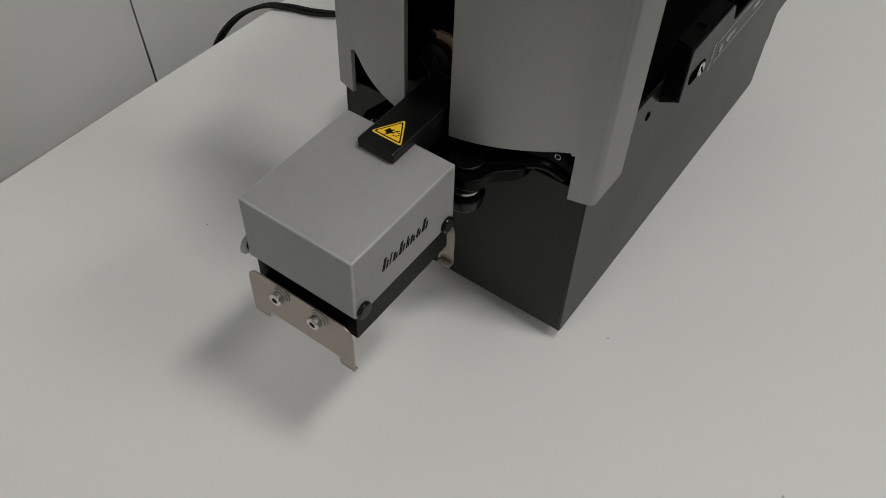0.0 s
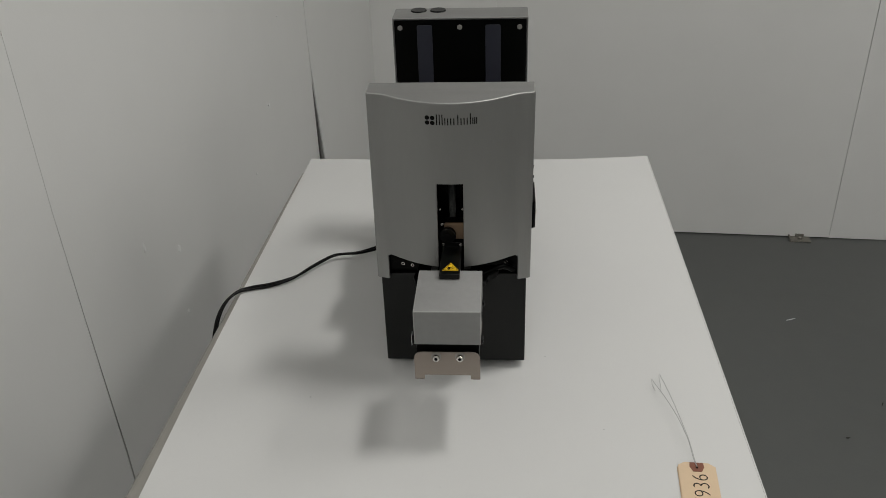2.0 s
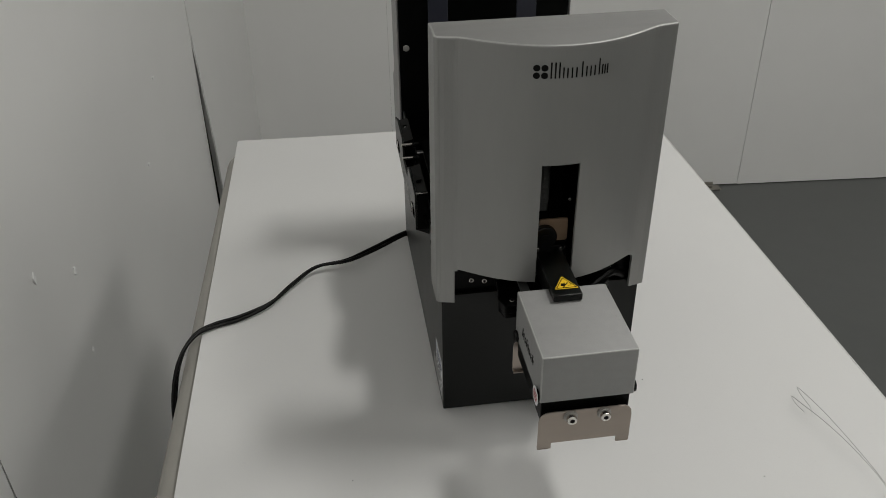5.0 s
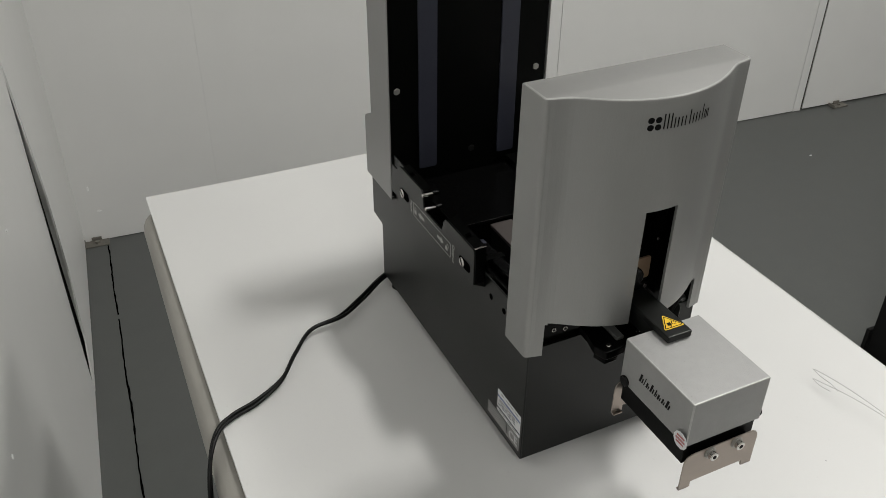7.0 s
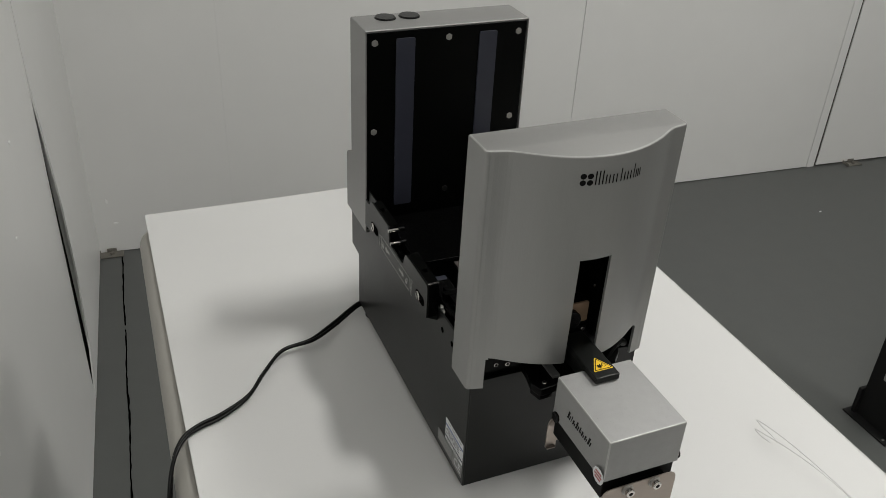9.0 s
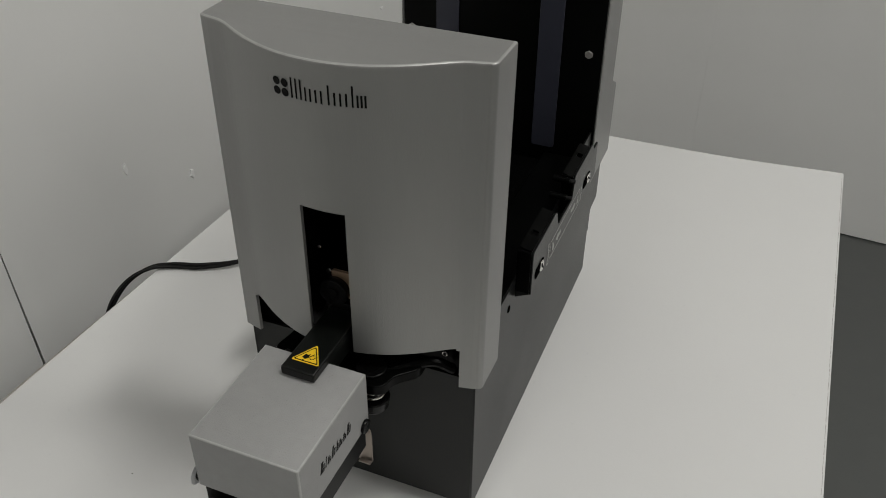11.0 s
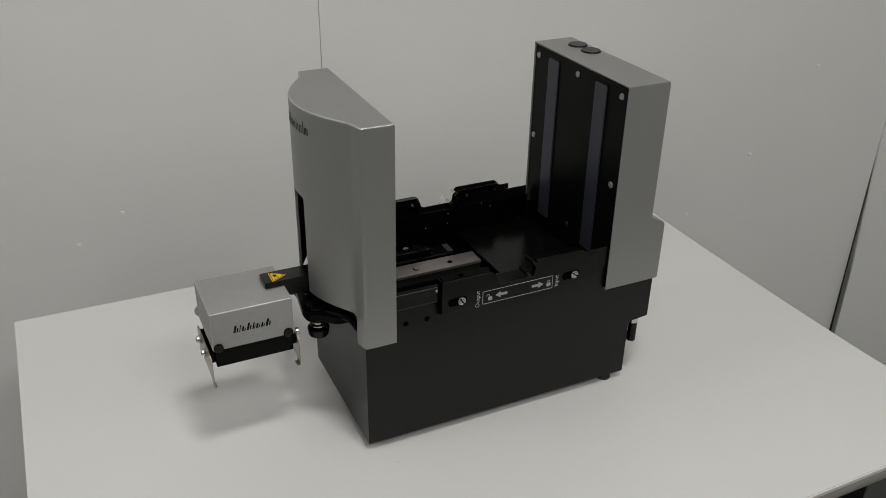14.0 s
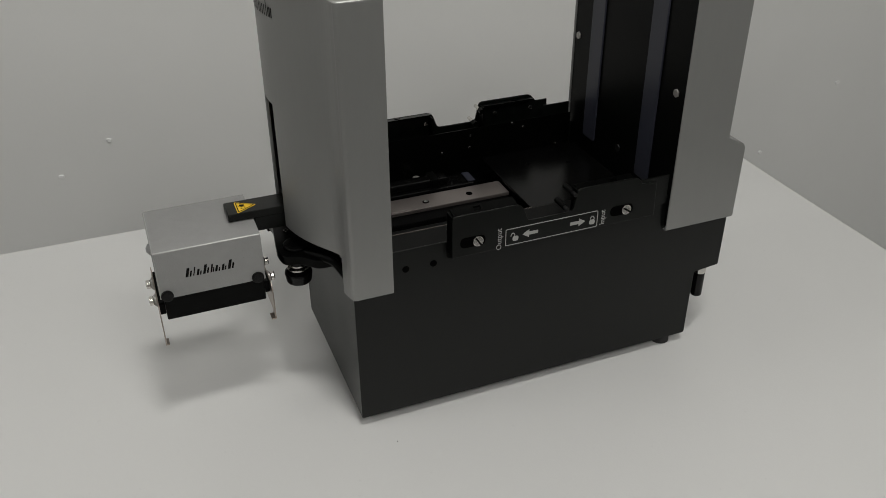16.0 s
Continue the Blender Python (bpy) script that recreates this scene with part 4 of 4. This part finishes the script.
def jaw(y0, y1, lean, dz, name="gripper_jaw"):
    """A stamped steel jaw plate with a notch between two prongs."""
    pts = [(x, z + (dz if z < 1.04 else 0.0)) for x, z in ((-0.0420, 1.0185), (-0.0295, 1.0185), (-0.0295, 1.0250), (0.0295, 1.0250), (0.0295, 1.0185), (0.0416, 1.0185), (0.0416, 1.0585), (-0.0420, 1.0585))]
    bm = bm_new()
    slab(bm, rounded(pts, [0.0006, 0.0006, 0.001, 0.001, 0.0006, 0.0006, 0.0110, 0.0110], 4), "y", y0, y1, 0.0002)
    for x0, x1 in ((-0.0415, -0.0315), (0.0311, 0.0411)):
        box(bm, x0, x1, *sorted((y0, y0 + lean * 0.0035)), 1.0183 + dz, 1.0195 + dz)
    ob = part(name, bm, STAINLESS, body, "stamped stainless steel jaw plate")
    s = -1 if y0 < -0.1 else 1
    for x in (-0.0138, 0.0162):
        bm = bm_new()
        yy = y0 if s < 0 else y1
        rod(bm, (x, yy + s * 0.0005, 1.0522), 0.0064, 0.0010, "y", 24, bevel=0.0003)
        rod(bm, (x, yy + s * 0.0016, 1.0522), 0.0054, 0.0010, "y", 24, bevel=0.0003)
        part("washer", bm, ZINC, ob, "flat and spring washers")
        bm = bm_new()
        rod(bm, (x, yy + s * 0.0044, 1.0522), 0.0045, 0.0044, "y", 24, bevel=0.0008)
        sc = part("jaw_screw", bm, CHROME, ob, "bright socket cap screw")
        bm = bm_new()
        rod(bm, (x, yy + s * 0.0064, 1.0522), 0.0023, 0.0006, "y", 6)
        part("socket", bm, INK, sc)


jaw(-0.1664, -0.1652, 1, -0.0026)
jaw(-0.0617, -0.0605, -1, 0.0)
for y0, y1 in ((-0.0676, -0.0618), (-0.1655, -0.1601)):
    bm = bm_new()
    box(bm, -0.0300, 0.0300, y0, y1, 1.0436, 1.0560, 0.0008)
    part("jaw_mount", bm, BLACK_SATIN, body)
# product name on both flanks as slanted plain blocks
for sx, fx in ((1, GX1), (-1, GX0)):
    letters = ((0.0, 0.0060, 1), (0.0068, 0.0024, 0.95), (0.0100, 0.0048, 0.66), (0.0158, 0.0056, 1), (0.0224, 0.0034, 0.9), (0.0266, 0.0050, 0.66), (0.0326, 0.0046, 0.66), (0.0382, 0.0062, 1))
    for o, w, h in letters:
        d = 1 if sx > 0 else -1
        ya, z0 = (-0.1378 + o if sx > 0 else -0.0912 - o), 1.0868
        z1 = z0 + 0.0094 * h
        bm = bm_new()
        for u0, u1, v0, v1 in ((0.0, 0.42, 0.0, 1.0), (0.60, 0.86, 0.0, 0.62)):
            q = [(ya + d * (w * u + 0.0024 * h * v), z0 + (z1 - z0) * v) for u, v in ((u0, v0), (u1, v0), (u1, v1), (u0, v1))]
            slab(bm, q, "x", fx, fx + sx * 0.00025)
            if w < 0.003:
                break
        part("wordmark_block", bm, INK, shell)
# round inspection sticker on the cover's west flank
bm = bm_new()
slab(bm, [(-0.1580 + 0.0085 * math.cos(k * math.pi / 12) * (1 + 0.06 * (k % 2)), 1.0730 + 0.0085 * math.sin(k * math.pi / 12) * (1 + 0.06 * (k % 2))) for k in range(24)], "x", GX0 - 0.0030, GX0 - 0.0027)
seal = part("inspection_sticker", bm, PAPER, shell, "small round white sticker with pink print")
bm = bm_new()
for z, w in ((1.0770, 0.0050), (1.0735, 0.0060), (1.0700, 0.0048)):
    slab(bm, [(-0.158 - w, z - 0.0010), (-0.158 + w, z - 0.0010), (-0.158 + w, z + 0.0010), (-0.158 - w, z + 0.0010)], "x", GX0 - 0.0033, GX0 - 0.0030)
part("print_bar", bm, PINK, seal)


# rating labels on the base's west flank
def side_label(name, y0, y1, z0, z1, mat, label, off=0.0003):
    bm = bm_new()
    slab(bm, rounded([(y0, z0), (y1, z0), (y1, z1), (y0, z1)], 0.0012, 2), "x", -BX - off, -BX)
    return part(name, bm, mat, flank[-1], label)


def bars(parent, rows, mat, off):
    for y0, y1, z0, z1 in rows:
        bm = bm_new()
        slab(bm, [(y0, z0), (y1, z0), (y1, z1), (y0, z1)], "x", -BX - off - 0.0001, -BX - off)
        part("print_bar", bm, mat, parent)


lab = side_label("rating_label", 0.0065, 0.0560, 0.9460, 0.9775, PAPER, "white rating label with a blue heading")
bars(lab, [(0.0066, 0.0559, 0.9672, 0.9700)], BLUE, 0.0003)
bars(lab, [(0.0066, 0.0559, 0.9506, 0.9530)], NAVY, 0.0003)
rng = random.Random(21)
for z, h in ((0.9735, 0.0018), (0.9640, 0.0012), (0.9616, 0.0012), (0.9590, 0.0014), (0.9562, 0.0014), (0.9478, 0.0016)):
    y = 0.0100 + rng.uniform(0, 0.008)
    while y < 0.050:
        w = rng.uniform(0.003, 0.009)
        bars(lab, [(y, min(y + w, 0.0535), z, z + h)], NAVY if h < 0.0015 else GREY_LABEL, 0.0003)
        y += w + rng.uniform(0.0015, 0.005)
lab = side_label("warning_label", 0.0340, 0.0765, 0.9270, 0.9445, GREY_LABEL, "grey foil label with fine print")
bars(lab, [(0.037, 0.074, 0.9270 + 0.003 * k, 0.9280 + 0.003 * k) for k in range(1, 5)], PRINT, 0.0003)
lab = side_label("mark_label", 0.0065, 0.0325, 0.9270, 0.9445, GREY_LABEL, "small grey conformity label")
bars(lab, [(0.0065, 0.0325, 0.9438, 0.9445), (0.0065, 0.0325, 0.9270, 0.9277), (0.0318, 0.0325, 0.9277, 0.9438), (0.0065, 0.0072, 0.9277, 0.9438)], PRINT, 0.0003)
lettering("CE", 0.016, PAPER, lab, pose(-BX - 0.0005, 0.0190, 0.9357, 90, 0, -90), "white printed letters")

# ---- power cable over the table's edge ----
knots = [(-0.055, 0.396, 0.9120), (-0.100, 0.387, 0.9135), (-0.152, 0.347, 0.9160), (-0.192, 0.320, 0.9175), (-0.235, 0.311, 0.9170), (-0.268, 0.276, 0.9155), (-0.297, 0.239, 0.9135),
         (-0.334, 0.216, 0.9122), (-0.364, 0.204, 0.9132), (-0.386, 0.187, 0.9145), (-0.402, 0.160, 0.9060), (-0.412, 0.134, 0.8790), (-0.4175, 0.116, 0.8240), (-0.424, 0.100, 0.6500), (-0.430, 0.095, 0.3500), (-0.440, 0.120, 0.0000),
         (-0.450, 0.180, FLOOR_Z + 0.02), (-0.40, 0.42, FLOOR_Z + 0.0065), (-0.25, 0.62, FLOOR_Z + 0.0065)]
path = curve_points(knots, 10)
cable = thing("power_cable", knots[1], "thin black twin power cable hanging over the table edge", "cable")
for off, nm in ((-1, "strand"), (1, "strand")):
    bm = bm_new()
    tube(bm, [p + Vector((0.0012 * off * math.cos(i * 0.11), 0.0016 * off, 0.0014 * off * math.sin(i * 0.11))) for i, p in enumerate(path)], 0.0024, 10)
    part(nm, bm, CABLE, cable, angle=60)

# ---- inventory tag with its wire ----
tag = thing("paper_tag", (0.318, -0.24, TOP), "manila card tag with a handwritten number lying on the table", "tag")
TM = pose(0.3185, -0.2050, TOP, 0, 0, -4)


def tag_part(name, outline, z0, z1, mat, parent, label="", shift=(0, 0)):
    bm = bm_new()
    slab(bm, [(p + shift[0], q + shift[1]) for p, q in outline], "z", z0, z1)
    bm.transform(TM)
    return part(name, bm, mat, parent, label)


shape = [(-0.0235, -0.086), (0.0235, -0.086), (0.0235, 0.003), (0.0150, 0.0095), (-0.0150, 0.0095), (-0.0235, 0.003)]
tag_part("card", shape, 0.0006, 0.0011, MANILA, tag, "second card beneath", shift=(-0.0012, -0.002))
card = tag_part("card", shape, 0.0022, 0.0028, MANILA, tag, "manila card with a clipped head")
patch = [(-0.0085, 0.0090), (0.0085, 0.0090), (0.0092, 0.0010), (0.0052, -0.0072), (-0.0052, -0.0072), (-0.0092, 0.0010)]
ring = tag_part("eyelet_patch", patch, 0.0028, 0.0032, PATCH, card, "brown six-sided reinforcing patch")
tag_part("eyelet_hole", [(0.0017 * math.cos(k * math.pi / 6), 0.0017 * math.sin(k * math.pi / 6)) for k in range(12)], 0.0032, 0.0034, DARK, ring)
lettering("17936", 0.0300, INK, card, TM @ pose(0.0030, -0.0445, 0.0030, 0, 0, 90), "handwritten black number", width=0.92, thin=0.00055)
loops = (
    [(0.3185, -0.2050, 0.0040), (0.3165, -0.190, 0.0050), (0.3145, -0.160, 0.0100), (0.3065, -0.115, 0.0130), (0.2965, -0.078, 0.0140), (0.2885, -0.050, 0.0120), (0.2855, -0.034, 0.0090), (0.2850, -0.046, 0.0080), (0.2862, -0.060, 0.0100)],
    [(0.3185, -0.2050, 0.0040), (0.3175, -0.190, 0.0060), (0.3150, -0.158, 0.0110), (0.3085, -0.110, 0.0150), (0.3030, -0.070, 0.0160), (0.2990, -0.040, 0.0140), (0.2978, -0.022, 0.0100), (0.2960, -0.036, 0.0100), (0.2950, -0.055, 0.0120), (0.2920, -0.066, 0.0120)],
)
for knots in loops:
    bm = bm_new()
    tube(bm, curve_points([(x, y, TOP + z) for x, y, z in knots], 6), 0.00035, 6)
    part("wire", bm, WIRE, tag, "thin twisted wire tie", angle=60)

# ---- things on the floor ----
stand = thing("steel_post", (1.75, 0.752, FLOOR_Z), "black steel upright with bolt slots standing on the floor", "post")
PX0, PX1, PY0, PY1, PZ = 1.726, 1.775, 0.692, 0.812, FLOOR_Z
bm = bm_new()
slab(bm, [(PX0, PY0), (PX1, PY0), (PX1, PY0 + 0.005), (PX0 + 0.005, PY0 + 0.005), (PX0 + 0.005, PY1 - 0.005), (PX1, PY1 - 0.005), (PX1, PY1), (PX0, PY1)], "z", PZ + 0.006, PZ + 1.9, 0.001)
upright = part("upright", bm, STEEL_DARK, stand, "black folded steel channel")
for k in range(4):
    bm = bm_new()
    slab(bm, rounded([(0.755, PZ + 0.18 + 0.5 * k), (0.767, PZ + 0.18 + 0.5 * k), (0.767, PZ + 0.222 + 0.5 * k), (0.755, PZ + 0.222 + 0.5 * k)], 0.005, 3), "x", PX0 - 0.0008, PX0 + 0.0005)
    part("slot", bm, PRINT, upright, "pale slot")
    bm = bm_new()
    zc = PZ + 0.43 + 0.5 * k
    for q in ((0.744, 0.748, zc, zc + 0.06), (0.774, 0.778, zc, zc + 0.06), (0.748, 0.774, zc, zc + 0.004), (0.748, 0.774, zc + 0.056, zc + 0.06)):
        box(bm, PX0 - 0.004, PX0 - 0.0001, *q)
    part("hook_plate", bm, STEEL_GREY, upright)
for y0, y1 in ((PY0 - 0.016, PY0 - 0.001), (PY1 + 0.001, PY1 + 0.016)):
    bm = bm_new()
    box(bm, PX0 - 0.012, PX1 + 0.010, y0, y1, PZ + 0.006, PZ + 0.105, 0.003)
    part("foot_bracket", bm, STEEL_DARK, stand)
bm = bm_new()
box(bm, PX0 - 0.030, PX1 + 0.030, PY0 - 0.030, PY1 + 0.030, PZ, PZ + 0.006, 0.001)
plate = part("base_plate", bm, STEEL_DARK, stand)
screw(SCREW, plate, (PX0 - 0.018, PY0 - 0.010, PZ + 0.006), "z", slot="hex")

bm = bm_new()
slab(bm, [(-0.022, -0.004), (0.010, -0.009), (0.024, 0.002), (0.015, 0.010), (-0.012, 0.006)], "z", 0.0005, 0.0030)
bm.transform(pose(2.964, 1.706, FLOOR_Z, 0, 0, -25))
solid("paper_scrap", bm, PAPER, "small torn scrap of white paper on the floor", "paper scrap", "litter on the floor")
for x, y, l, w, ang, mat, lab in ((1.1765, 1.7906, 0.021, 0.0025, 20, PAPER, "pale sliver lying on the grey floor"), (1.173, 1.1306, 0.007, 0.003, 0, DIRT, "dark crumb lying on the grey floor"),
                                  (1.34, 1.2988, 0.014, 0.002, 60, DIRT, "dark sliver lying on the grey floor"), (2.6106, 1.9341, 0.008, 0.005, 0, PAPER, "pale crumb lying on the grey floor")):
    bm = bm_new()
    slab(bm, [(-l, -w * 0.6), (0.2 * l, -w), (l, w * 0.3), (0.1 * l, w), (-0.8 * l, w * 0.5)], "z", 0.0005, 0.002)
    bm.transform(pose(x, y, FLOOR_Z, 0, 0, ang))
    solid("debris", bm, mat, lab, "debris", "litter on the floor")
for x, y in ((0.2078, -0.1335), (-0.2072, -0.0750), (0.1345, 0.0283)):
    bm = bm_new()
    slab(bm, [(-0.0005, -0.0003), (0.0004, -0.0004), (0.0005, 0.0003), (-0.0002, 0.0005)], "z", 0.0001, 0.0006)
    bm.transform(pose(x, y, TOP))
    solid("speck", bm, DIRT, "tiny dark speck on the white tabletop", "speck", "specks on the tabletop")
